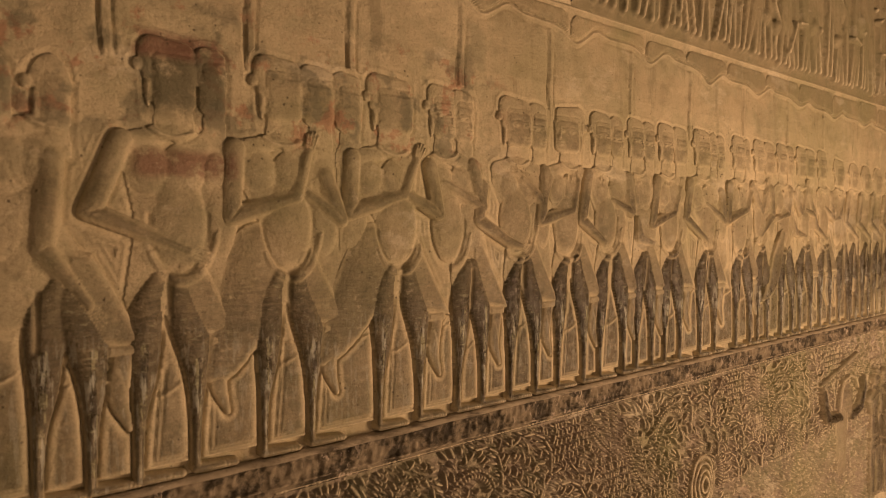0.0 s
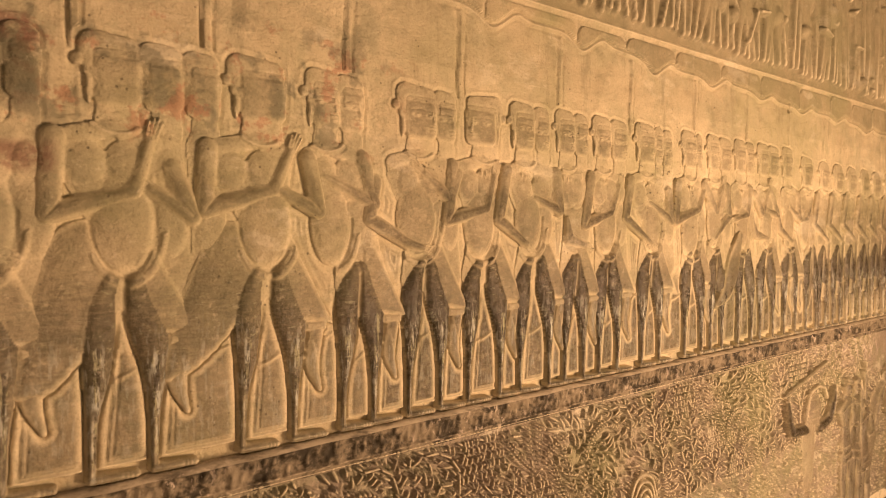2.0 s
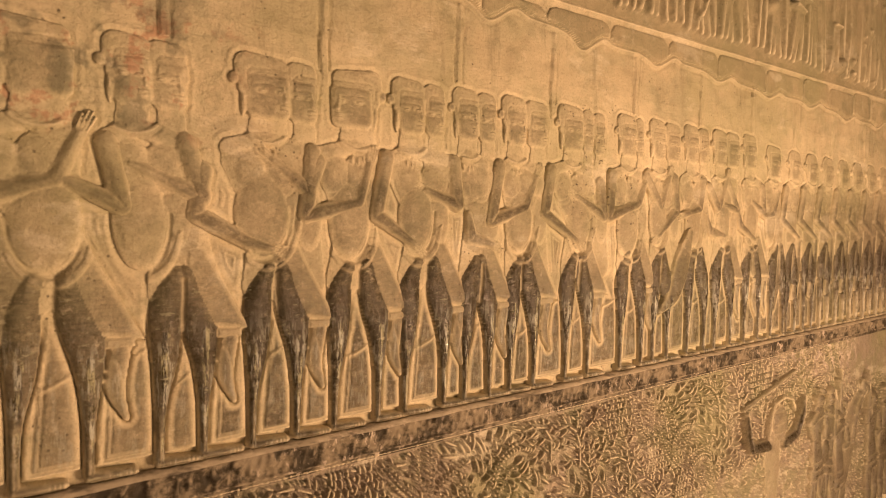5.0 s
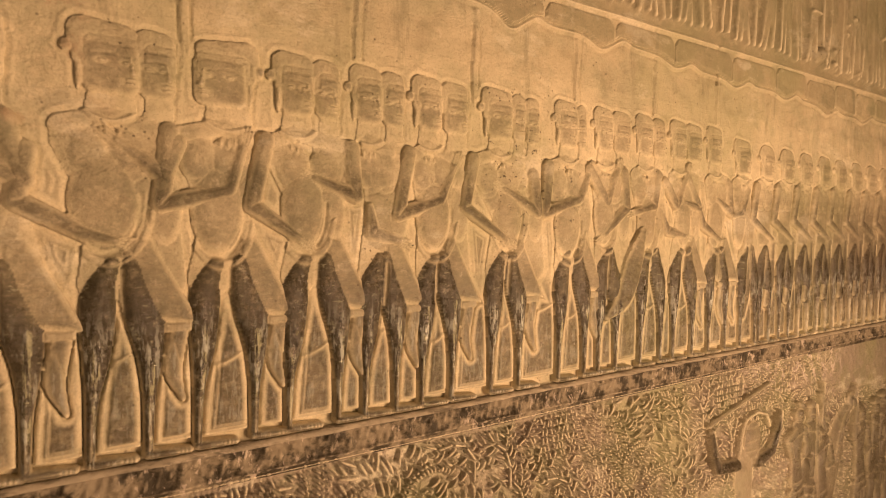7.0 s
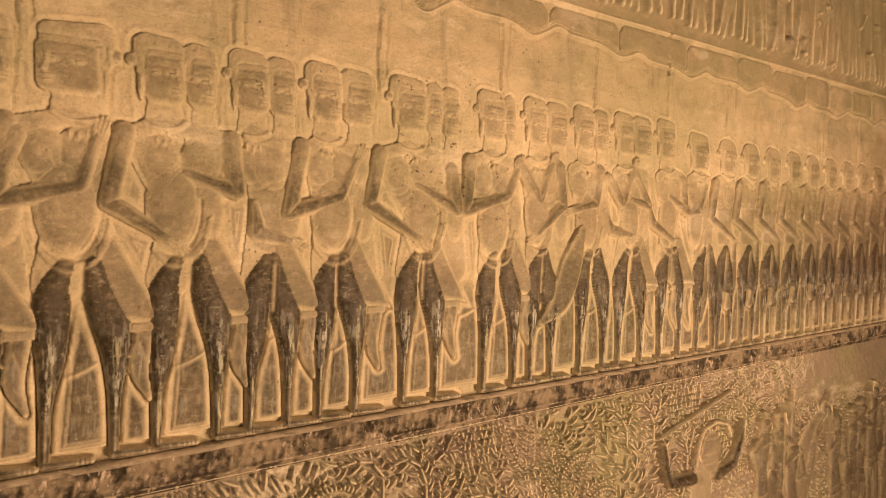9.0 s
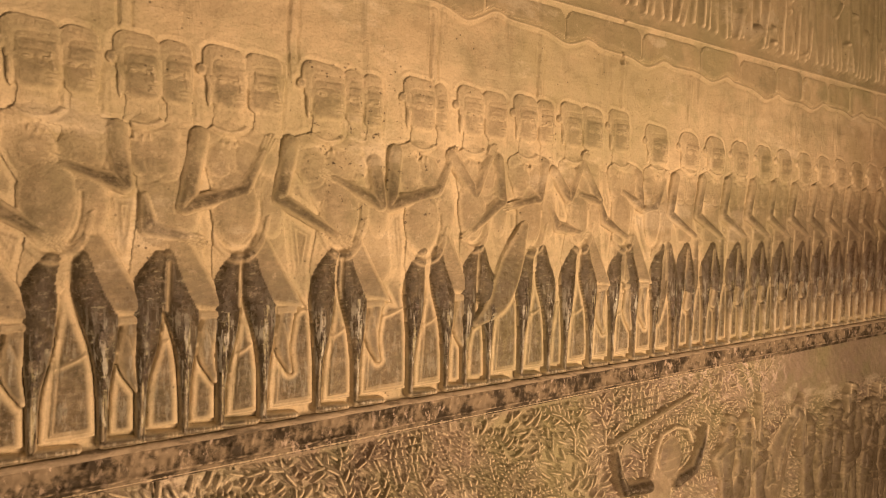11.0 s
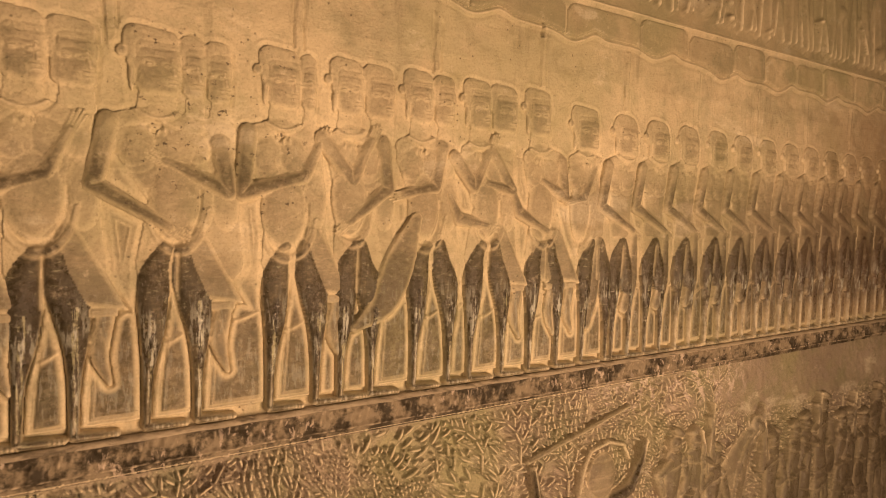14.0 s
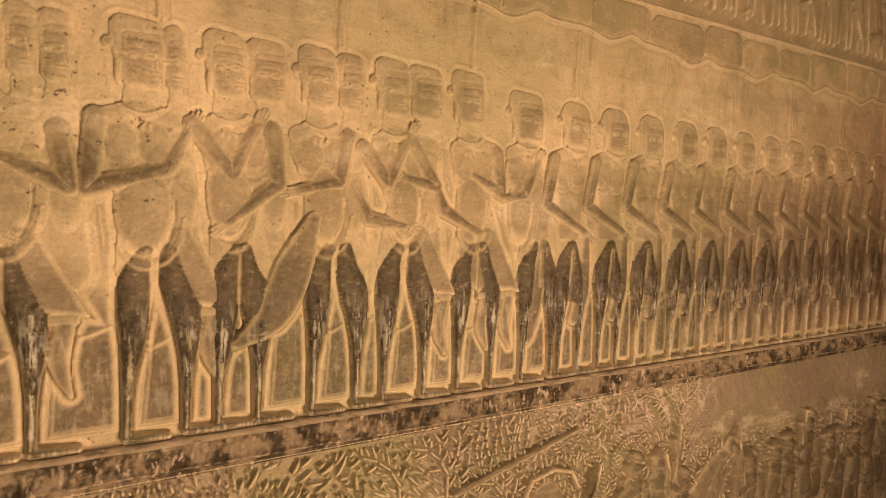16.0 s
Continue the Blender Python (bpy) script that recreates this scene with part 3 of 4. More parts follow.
while x_next < 7.6:
    k = len(ROW)
    drop = min(0.075, 0.012 * (x_next - 3.4) * 1.6)
    ROW.append(dict(heads=[(x_next, x_next + 0.105)], shoulders=(x_next - 0.035, x_next + 0.11), top=0.718 - drop,
                    arms=[hip_arm(x_next - 0.015)], legs=(x_next + 0.005, x_next + 0.075),
                    sash=([(x_next + 0.095, 0.36), (x_next + 0.088, 0.22), (x_next + 0.06, 0.15)], [0.016, 0.027, 0.02])))
    x_next += step_u + 0.006 * math.sin(k * 2.3)


# ---- meshes from heights ----
def height_mesh(name, u, v, H, keep, polish=None, grid=None, y0=0.0):
    """A smooth-shaded sheet over the kept cells of a grid. H: metres proud of the wall plane."""
    nv, nu = H.shape
    cells = keep[:-1, :-1] & keep[1:, :-1] & keep[:-1, 1:] & keep[1:, 1:]
    idx = np.arange(nv * nu).reshape(nv, nu)
    a, b, c, d = idx[:-1, :-1][cells], idx[:-1, 1:][cells], idx[1:, 1:][cells], idx[1:, :-1][cells]
    quads = np.stack([a, b, c, d], 1)
    used, inv = np.unique(quads, return_inverse=True)
    quads = inv.reshape(-1, 4)
    U, V = np.meshgrid(u, v) if grid is None else grid
    co = np.stack([U.ravel()[used], y0 - H.ravel()[used], LEDGE + V.ravel()[used]], 1)
    me = bpy.data.meshes.new(name)
    me.vertices.add(len(co))
    me.vertices.foreach_set("co", co.astype(np.float32).ravel())
    me.loops.add(quads.size)
    me.loops.foreach_set("vertex_index", quads.astype(np.int32).ravel())
    me.polygons.add(len(quads))
    me.polygons.foreach_set("loop_start", np.arange(0, quads.size, 4, dtype=np.int32))
    me.polygons.foreach_set("loop_total", np.full(len(quads), 4, dtype=np.int32))
    me.update(calc_edges=True)
    me.polygons.foreach_set("use_smooth", np.ones(len(quads), dtype=bool))
    if polish is not None:
        layer = me.attributes.new("polish", "FLOAT", "POINT")
        layer.data.foreach_set("value", polish.ravel()[used].astype(np.float32))
    return me


def form_mesh(name, c, u, v, uneven=0.0, drop=-0.013):
    """The sheet of one carved form; its border is drawn onto the outline, so that the edge runs clean."""
    own = c.h > 0
    grown = own.copy()
    grown[1:] |= own[:-1]
    grown[:-1] |= own[1:]
    wide = grown.copy()
    wide[:, 1:] |= grown[:, :-1]
    wide[:, :-1] |= grown[:, 1:]
    gv, gu = np.gradient(c.s, v[1] - v[0], u[1] - u[0])
    n = np.maximum(np.hypot(gu, gv), 0.3)
    cell = max(u[1] - u[0], v[1] - v[0])
    step = np.where(own, 0.0, np.clip(c.s, 0, 1.6 * cell))
    hh = np.where(own, c.h + uneven, drop)
    return height_mesh(name, u, v, hh, wide, c.w, (c.U - gu / n * step, c.V - gv / n * step))


def thing(name, me, material, parent=None, label="", category="", group="", kind=""):
    me.materials.append(material)
    ob = new(name, me)
    if parent is not None:
        ob.parent = parent
    return tagged(ob, label, category, group, kind)


def box(name, x0, x1, y0, y1, z0, z1, material, parent=None, bevel=0.01, **tags):
    bm = bmesh.new()
    bmesh.ops.create_cube(bm, size=1, matrix=Matrix.Translation(((x0 + x1) / 2, (y0 + y1) / 2, (z0 + z1) / 2)) @ Matrix.Diagonal((x1 - x0, y1 - y0, z1 - z0, 1)))
    if bevel:
        bmesh.ops.bevel(bm, geom=bm.edges[:], offset=bevel, segments=2, affect="EDGES")
    me = bpy.data.meshes.new(name)
    bm.to_mesh(me)
    bm.free()
    return thing(name, me, material, parent, **tags)


# ---- structure ----
X0, X1 = -0.4, 8.4
wall = box("wall_north", X0 - 2, X1 + 2, 0.03, 0.6, 0.0, 3.6, STONE_PLAIN, bevel=0, label="thick sandstone gallery wall carved with reliefs", category="wall", kind="structure")
box("floor", X0 - 2, X1 + 2, -3.5, 0.6, -0.2, 0.0, STONE_FLOOR, bevel=0, label="worn stone floor of the gallery", category="floor", kind="structure")
box("ceiling", X0 - 2, X1 + 2, -3.5, 0.6, 3.6, 3.8, PLASTER, bevel=0, label="dark stone gallery ceiling", category="ceiling", kind="structure")
box("wall_west", X0 - 2.3, X0 - 2, -3.5, 0.6, 0, 3.6, STONE_PLAIN, bevel=0, label="plain stone end wall", category="wall", kind="structure")
box("wall_east", X1 + 2, X1 + 2.3, -3.5, 0.6, 0, 3.6, STONE_PLAIN, bevel=0, label="plain stone end wall", category="wall", kind="structure")
# unseen side: solid but for two low openings, added to explain the lamps
south = box("wall_south", X0 - 2, X1 + 2, -3.5, -3.2, 1.05, 3.6, STONE_PLAIN, bevel=0, label="unseen plain stone wall opposite the relief, low openings added for lamps", category="wall", kind="structure")
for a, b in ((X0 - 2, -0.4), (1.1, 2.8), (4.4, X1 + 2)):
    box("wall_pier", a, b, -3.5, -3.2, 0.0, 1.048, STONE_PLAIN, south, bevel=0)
box("ground", -40, 60, -80, -3.52, -0.4, -0.2, STONE_FLOOR, bevel=0, label="pale court outside the gallery", category="ground", kind="structure")

# added unseen wall that keeps blue sky light out of the openings
box("court_wall", -30, 50, -9.3, -9.0, -0.2, 6.0, STONE_PLAIN, bevel=0, label="added unseen sandstone wall across the court, blocks the sky", category="wall", kind="structure")

# ---- the row of figures and the ground between them ----
def reach(spec):
    xs = [h[0] for h in spec["heads"]] + [h[1] for h in spec["heads"]] + list(spec["legs"])
    return min(xs) - 0.12, max(xs) + 0.14


def figure_label(spec):
    many, arms = len(spec["heads"]), spec["arms"]
    what = ("worn sandstone relief figure", "sandstone relief figure beside a second head", "sandstone relief figure in a three-head cluster")[many - 1]
    if arms and arms[0][-1][1] < 0.42:
        return what + ", arm on hip"
    return what + (", forearm raised to chest" if arms else " in a waist cloth")


for spec in ROW:
    lo, hi = reach(spec)
    du, dv = (0.0025, 0.0025) if lo < 3.6 else (0.0052, 0.0040)
    u, v = np.arange(lo, hi, du), np.arange(-0.012, 0.80, dv)
    U, V = np.meshgrid(u, v)
    c = carve_figure(U, V, **spec)
    thing("relief_figure", form_mesh("relief_figure", c, u, v, noise_field(U, V, 0.05, 3) * 0.0005), STONE_FIGURE, None, figure_label(spec), "relief figure", "row of carved figures")

ZONES = [(-0.2, 3.80, 0.0028, 0.0028), (3.80, 8.2, 0.0064, 0.0040)]
V0, V1 = -0.012, 0.80
POSTS = [0.21, 0.48, 0.72, 0.93, 1.22, 1.522, 1.867, 2.181, 2.53, 2.87, 3.2, 3.526] + [3.855 + 0.33 * k for k in range(13)]
for zone, (za, zb, du, dv) in enumerate(ZONES):
    u = np.arange(za, zb + du * 1.5, du)
    v = np.arange(V0, V1 + dv, dv)
    U, V = np.meshgrid(u, v)
    S = np.full(U.shape, 1.0)
    rough = noise_field(U, V, 0.05, 3) * 0.0006 + noise_field(U, V, 0.3, 4) * 0.0016
    for spec in ROW:
        lo, hi = reach(spec)
        if hi < za or lo > zb:
            continue
        i0, i1 = max(0, int((lo - za) / du)), min(len(u), int((hi - za) / du))
        if i1 - i0 > 2:
            S[:, i0:i1] = np.minimum(S[:, i0:i1], carve_figure(U[:, i0:i1], V[:, i0:i1], **spec).s)
    # ground of the relief: sunk between the shins, with a cut round every form
    low = smooth((0.30 - V) / 0.10)
    deep = 0.0012 + 0.0135 * low
    sunk = 1 - smooth((S - 0.0012 * (1 - low)) / (0.005 - 0.0018 * low))
    sunk = np.maximum(sunk, low * smooth((0.021 - V) / 0.004))
    Hg = rough - deep * sunk + 0.0016 * np.exp(-((S - 0.009) / 0.003) ** 2) + 0.003 * low * smooth((S - 0.008) / 0.012)
    # a second line follows every outline, like the hem of those who stand behind
    hem = np.exp(-((S - 0.019) / 0.0024) ** 2) * smooth((V - 0.26) / 0.06) * smooth((0.60 - V) / 0.05)
    Hg += 0.0026 * hem - 0.0022 * np.exp(-((S - 0.0245) / 0.0026) ** 2) * (hem > 0) * smooth((V - 0.26) / 0.06) * smooth((0.60 - V) / 0.05)
    # ground stays pale beside the outlines too, as a painted bright rim
    W = (1 - 0.8 * hem) * smooth((S - 0.006) / 0.011) * (0.13 + 0.32 * smooth((0.56 - V) / 0.1) * smooth((V - 0.28) / 0.08) + 0.20 * smooth((0.60 - V) / 0.05) + 0.70 * low * smooth((V - 0.024) / 0.008))
    # hanging cloth between the legs and between neighbours: framed by steps at one side and below
    order = sorted((spec["legs"] for spec in ROW), key=lambda p: p[0])
    for k, (a, b) in enumerate(order):
        nxt = order[k + 1][0] if k + 1 < len(order) else b + 0.12
        bend = 0.016 * math.sin(k * 2.3)
        gaps = [(a + 0.028, a + 0.014, b - 0.012, 0.150 + bend)]
        if nxt - b > 0.052:
            gaps.append((b + 0.024, b + 0.014, nxt - 0.010, 0.185 - bend))
        for at, foot, end, high in gaps:
            i0, i1 = max(0, int((foot - 0.02 - za) / du)), min(len(u), int((end + 0.02 - za) / du))
            if i1 - i0 < 3:
                continue
            P, Q = U[:, i0:i1], V[:, i0:i1]
            free = smooth((S[:, i0:i1] - 0.002) / 0.004)
            left = P - foot - (at - foot) * np.clip((Q - 0.02) / 0.16, 0, 1.2)
            step = np.zeros(P.shape)
            for inset, depth in ((0.0085, 0.0062), (0.0165, 0.0042)):
                if end - foot > 0.05 + inset:
                    d = np.minimum(left - inset, Q - 0.021 - inset * 0.8)
                    step += np.exp(-(d / 0.0022) ** 2) * depth * (Q < high + 0.05)
            # hem of the upper cloth, arching from one leg to the other
            t = np.clip((P - foot) / max(0.02, end - foot), 0, 1)
            hem = Q - high - 0.032 * t ** 1.7
            Hg[:, i0:i1] += free * (-step + 0.0032 * np.exp(-((hem - 0.002) / 0.0028) ** 2) - 0.0028 * smooth(hem / 0.004) * (Q < 0.30))
            W[:, i0:i1] *= 1 - 0.8 * free * np.clip(np.exp(-(hem / 0.005) ** 2) + step / 0.006, 0, 1)
    for p in POSTS:
        d = np.abs(U - p - 0.002 * np.sin(V * 30))
        above = smooth((V - 0.70) / 0.02) * (S > 0.008)
        Hg = Hg + above * (0.004 * (d < 0.008) - 0.006 * np.exp(-((d - 0.011) / 0.0025) ** 2))
    # cut blocks of the wall behind
    for k, level in enumerate((0.205, 0.57)):
        line = V - level - 0.004 * np.sin(U * 3 + k)
        Hg = Hg - 0.003 * np.exp(-(line / 0.0022) ** 2) * (np.sin(U * 2.1 + k * 2) > 0.3)
    me = height_mesh("relief_ground", u, v, Hg, S > -0.010, W)
    thing("relief_ground", me, STONE_BACK, wall)

# ---- plain course above the heads: wavy valance, slim posts, block joints ----
du, dv = 0.0045, 0.0034
u, v = np.arange(X0, 8.2, du), np.arange(0.80, 1.022, dv)
U, V = np.meshgrid(u, v)
rough = noise_field(U, V, 0.06, 5) * 0.0007 + noise_field(U, V, 0.35, 4) * 0.0018


def valance(x):
    """Lower edge of the cloth: level runs with a dip and a curl beside every post."""
    q = ((x - 1.522) / 0.336) % 1.0
    high = 0.95 - 0.027 * np.clip(x - 1.76, -0.6, 2.4)
    return high - (0.036 - 0.018 * smooth((x - 2.2) / 0.8)) * np.exp(-((q - 0.28) / 0.15) ** 2) + 0.012 * np.exp(-((q - 0.55) / 0.09) ** 2) + 0.005 * np.sin(x * 7.3)


fold = valance(U)
wave = V - fold
H = rough + 0.003 * smooth(wave / 0.005) - 0.002 * np.exp(-((wave + 0.004) / 0.004) ** 2) + 0.003 * np.exp(-((wave - 0.006) / 0.004) ** 2)
H -= 0.003 * np.exp(-((wave - 0.016) / 0.004) ** 2)
for p in POSTS:
    d = np.abs(U - p - 0.002 * np.sin(V * 30))
    under = smooth(-wave / 0.01)
    H += under * (0.004 * (d < 0.008 + 0.006 * smooth((V - 0.87) / 0.03)) - 0.006 * np.exp(-((d - 0.011) / 0.0028) ** 2))
H -= 0.02 * np.exp(-((U - 3.197) / 0.004) ** 2) * smooth((V - 0.885) / 0.01)
H += 0.007 * np.exp(-((V - 1.012) / 0.005) ** 4)
thing("valance_course", height_mesh("valance_course", u, v, H, np.ones(H.shape, bool), np.full(H.shape, 0.25)), STONE_BACK, wall)

rng = np.random.RandomState(8)
x = 1.25
while x < 8:
    w = rng.uniform(0.17, 0.36)
    uu, vv = np.arange(x, x + w + 0.01, 0.0045), np.arange(0.87, 1.02, 0.0036)
    P, Q = np.meshgrid(uu, vv)
    over = Q - valance(P) - 0.020
    cell = np.maximum(rounded(P, Q, x + 0.003, x + w, 0.86, 1.002 + rng.uniform(-0.012, 0.003), 0.03), -over)
    Hb = np.where(cell < 0, 0.0065 + 0.003 * np.sqrt(1 - (1 - np.clip(-cell / 0.012, 0, 1)) ** 2) + noise_field(P, Q, 0.05, 6) * 0.0007, 0.001)
    thing("stone_block", height_mesh("stone_block", uu, vv, Hb, cell < 0.006), STONE_UPPER, wall)
    x += w + 0.004

# ---- upper register: crowded upright carvings ----
du, dv = 0.0062, 0.005
u, v = np.arange(1.6, 8.3, du), np.arange(1.02, 1.62, dv)
U, V = np.meshgrid(u, v)
H = noise_field(U, V, 0.08, 9) * 0.0012
rng = np.random.RandomState(21)
x = 1.6
while x < 8.3:
    i0, i1 = max(0, int((x - 1.7) / du)), min(len(u), int((x - 1.45) / du))
    a, b = U[:, i0:i1], V[:, i0:i1]
    if a.shape[1] > 2:
        tall, lean, r = rng.uniform(0.16, 0.34), rng.uniform(-0.055, 0.055), rng.uniform(0.009, 0.023)
        foot = 1.035 + rng.uniform(0, 0.02)
        s = capsule(a, b, (x, foot + 0.012), (x + lean, foot + tall), r * 0.75, r * 1.5)
        H[:, i0:i1] = np.maximum(H[:, i0:i1], dome(s, 0.0, 0.022, r))
        s = capsule(a, b, (x + lean, foot + tall), (x + lean * 1.5, foot + tall + 0.2), r * 1.7, r * 1.9)
        H[:, i0:i1] = np.maximum(H[:, i0:i1], dome(s, 0.002, 0.019, r * 1.5))
        if rng.rand() < 0.35:
            p, q = (x + rng.uniform(-0.05, 0.05), foot + rng.uniform(0.02, 0.4)), rng.uniform(0.015, 0.04)
            H[:, i0:i1] = np.maximum(H[:, i0:i1], dome(ellipse(a, b, p, q, q * rng.uniform(0.5, 1.6), rng.uniform(0, 3)), 0.010, 0.024, q))
        if rng.rand() < 0.3:
            p = (x, foot + rng.uniform(0.1, 0.45))
            s = capsule(a, b, p, (p[0] + rng.uniform(-0.07, 0.07), p[1] + rng.uniform(-0.12, 0.02)), 0.013, 0.009)
            H[:, i0:i1] = np.maximum(H[:, i0:i1], dome(s, 0.014, 0.020, 0.012))
    x += rng.uniform(0.024, 0.06)
thing("upper_register", height_mesh("upper_register", u, v, H, np.ones(H.shape, bool)), STONE_UPPER, wall, kind="stuff")
box("upper_course", X0, 8.3, 0.0, 0.03, LEDGE + 1.618, 3.6, STONE_UPPER, wall, bevel=0)
box("upper_course", X0, 1.6, 0.0, 0.03, LEDGE + 1.022, LEDGE + 1.618, STONE_UPPER, wall, bevel=0)

# ---- ledge under the row ----
u, v = np.arange(X0, 8.2, 0.004), np.arange(-0.080, -0.006, 0.0028)
U, V = np.meshgrid(u, v)
lip = 0.030 * np.exp(-((V + 0.008) / 0.006) ** 4)
chipped = noise_field(U, V, 0.035, 12)
H = 0.010 + lip * (0.8 + 0.2 * noise_field(U, V * 0, 0.12, 13)) + 0.005 * np.clip(chipped * 1.6, -1, 1) * smooth((-0.012 - V) / 0.01)
edge = -0.066 + 0.002 * np.sin(U * 3.3)
H = np.where(V < edge, 0.008, H) + 0.005 * np.exp(-((V - edge - 0.001) / 0.003) ** 2)
H[-1] = -0.02
thing("ledge", height_mesh("ledge", u, v, H, np.ones(H.shape, bool)), STONE_LEDGE, None, "soot-blackened stone ledge with chipped pale flakes under the carved row", "ledge", kind="structure")

# ---- lower frieze: low carved undergrowth ----
class Undergrowth:
    """Heights of a carved thicket; the same plants grow whatever the grid, so that sheets of it meet."""

    def __init__(self, u0, u1, v0, v1, step):
        self.u, self.v, self.d = np.arange(u0, u1 + step, step), np.arange(v0, v1 + step, step), step
        self.U, self.V = np.meshgrid(self.u, self.v)
        self.F = noise_field(self.U, self.V, 0.05, 17) * 0.0012 - 0.0065
        self.rng = np.random.RandomState(5)
        self.grow()

    def stamp(self, fn, cx, cv, reach):
        u, v, d = self.u, self.v, self.d
        i0, i1 = max(0, int((cx - reach - u[0]) / d)), min(len(u), int((cx + reach - u[0]) / d) + 2)
        j0, j1 = max(0, int((cv - reach - v[0]) / d)), min(len(v), int((cv + reach - v[0]) / d) + 2)
        if i1 - i0 > 1 and j1 - j0 > 1:
            sl = (slice(j0, j1), slice(i0, i1))
            s, rise, r = fn(self.U[sl], self.V[sl])
            # each new leaf covers the older ones and is outlined by a cut
            F = np.where((s >= 0) & (s < 0.0030), np.minimum(self.F[sl], -0.0120), self.F[sl])
            self.F[sl] = np.where(s < 0, -0.005 + (0.003 + 0.95 * rise) * np.sqrt(1 - (1 - np.clip(-s / r, 0, 1)) ** 2), F)

    def leaf(self, x, y, ang, length, width, rise):
        c = (x + math.cos(ang) * length / 2, y + math.sin(ang) * length / 2)
        self.stamp(lambda a, b: (ellipse(a, b, c, length / 2, width, ang), rise, width), c[0], c[1], length / 2 + 0.008)

    def stem(self, pts, r, rise):
        for (ax, ay), (bx, by) in zip(pts, pts[1:]):
            self.stamp(lambda a, b: (capsule(a, b, (ax, ay), (bx, by), r, r), rise, r), (ax + bx) / 2, (ay + by) / 2, math.hypot(bx - ax, by - ay) / 2 + r + 0.006)

    def frond(self, x, y, ang, length, bend, size):
        """A stem with paired leaves."""
        n = max(4, int(length / (size * 0.42)))
        pts, turns = [(x, y)], []
        for k in range(n):
            x, y = x + math.cos(ang) * length / n, y + math.sin(ang) * length / n
            pts.append((x, y))
            turns.append(ang)
            ang += bend / n
        for k, ((px, py), a) in enumerate(zip(pts[1:], turns)):
            s = size * (1 - 0.5 * k / n)
            self.leaf(px, py, a + 0.45 + 0.5 * abs(math.sin(px * 310)), s, max(0.0036, s * 0.16), 0.009)
            self.leaf(px, py, a - 0.45 - 0.5 * abs(math.sin(py * 270)), s, max(0.0036, s * 0.18), 0.009)
        self.stem(pts, 0.0032, 0.010)
        self.leaf(x, y, ang, size * 0.8, size * 0.14, 0.009)

    def fern(self, x, y):
        rng = self.rng
        for k in range(4):
            self.frond(x, y, 0.6 + k * 0.62 + rng.uniform(-0.12, 0.12), rng.uniform(0.12, 0.20), rng.uniform(-0.7, 0.7), rng.uniform(0.026, 0.036))

    def ribbon(self, x, y):
        """A curved band with a comb of short teeth along one side."""
        rng = self.rng
        ang, bend, n = rng.uniform(0.3, 2.8), rng.choice((-1, 1)) * rng.uniform(1.6, 3.0), 15
        pts = [(x, y)]
        for k in range(n):
            pts.append((pts[-1][0] + math.cos(ang) * 0.0125, pts[-1][1] + math.sin(ang) * 0.0125))
            self.leaf(pts[-1][0], pts[-1][1], ang + (1.45 if bend > 0 else -1.45), 0.026, 0.0044, 0.012)
            ang += bend / n
        self.stem(pts, 0.0046, 0.013)

    def reeds(self, x, y):
        rng = self.rng
        for k in range(11):
            px, ph = x + (k - 5) * 0.0145, rng.uniform(0, 6)
            self.stem([(px + 0.009 * math.sin(t * 0.9 + ph), y + t * 0.022) for t in range(int(rng.uniform(6, 10)))], 0.0042, 0.011)

    def shrub(self, x, y, ang=1.57, size=0.055, depth=0):
        rng = self.rng
        nx, ny = x + math.cos(ang) * size, y + math.sin(ang) * size
        for k in range(3):
            t = (k + 1) / 3
            for sg in (-1, 1):
                self.leaf(x + (nx - x) * (t + rng.uniform(-0.15, 0.15)), y + (ny - y) * t, ang + sg * rng.uniform(0.35, 1.15), rng.uniform(0.020, 0.048), rng.uniform(0.0034, 0.0050), 0.010)
        self.stem([(x, y), (nx, ny)], 0.0046 - 0.0004 * depth, 0.013)
        if depth < 3:
            for turn in (-0.55, 0.5):
                self.shrub(nx, ny, ang + turn + rng.uniform(-0.2, 0.2), size * 0.86, depth + 1)

    def grow(self):
        rng = self.rng
        # small leaves fill the ground, then the larger plants grow over them
        for k in range(11000):
            x, y = rng.uniform(0.6, 6.1), rng.uniform(-0.90, -0.10)
            self.leaf(x, y, 1.57 + 1.1 * math.sin(x * 9 + 2 * math.sin(y * 11)) + rng.uniform(-0.75, 0.75), rng.uniform(0.030, 0.058), rng.uniform(0.0046, 0.0062), rng.uniform(0.006, 0.014))
        x, kind = 0.62, 0
        while x < 6.1:
            for y in (-0.84, -0.66, -0.50, -0.37, -0.22):
                at, low = x + rng.uniform(-0.05, 0.05), y + rng.uniform(-0.03, 0.03)
                (self.shrub, self.ribbon, self.reeds, self.shrub, self.fern)[(kind * 7 + int((y + 1) * 13)) % 5](at, low)
            kind += 1
            x += 0.17
        U, V = self.U, self.V
        # it stays under a plain border, and leaves a bare stretch farther along
        self.F = np.where(V > -0.088 - 0.005 * np.sin(U * 9), np.clip(self.F, -0.001, 0.002), self.F)
        self.F += 0.010 * np.exp(-((V + 0.0765) / 0.0035) ** 2)
        thin = 1 - smooth((U - 3.75) / 0.5) * smooth((V + 0.33) / 0.08)
        base = noise_field(U, V, 0.4, 18) * 0.002 + noise_field(U, V, 0.05, 19) * 0.0015
        self.F = base + (self.F - base) * thin


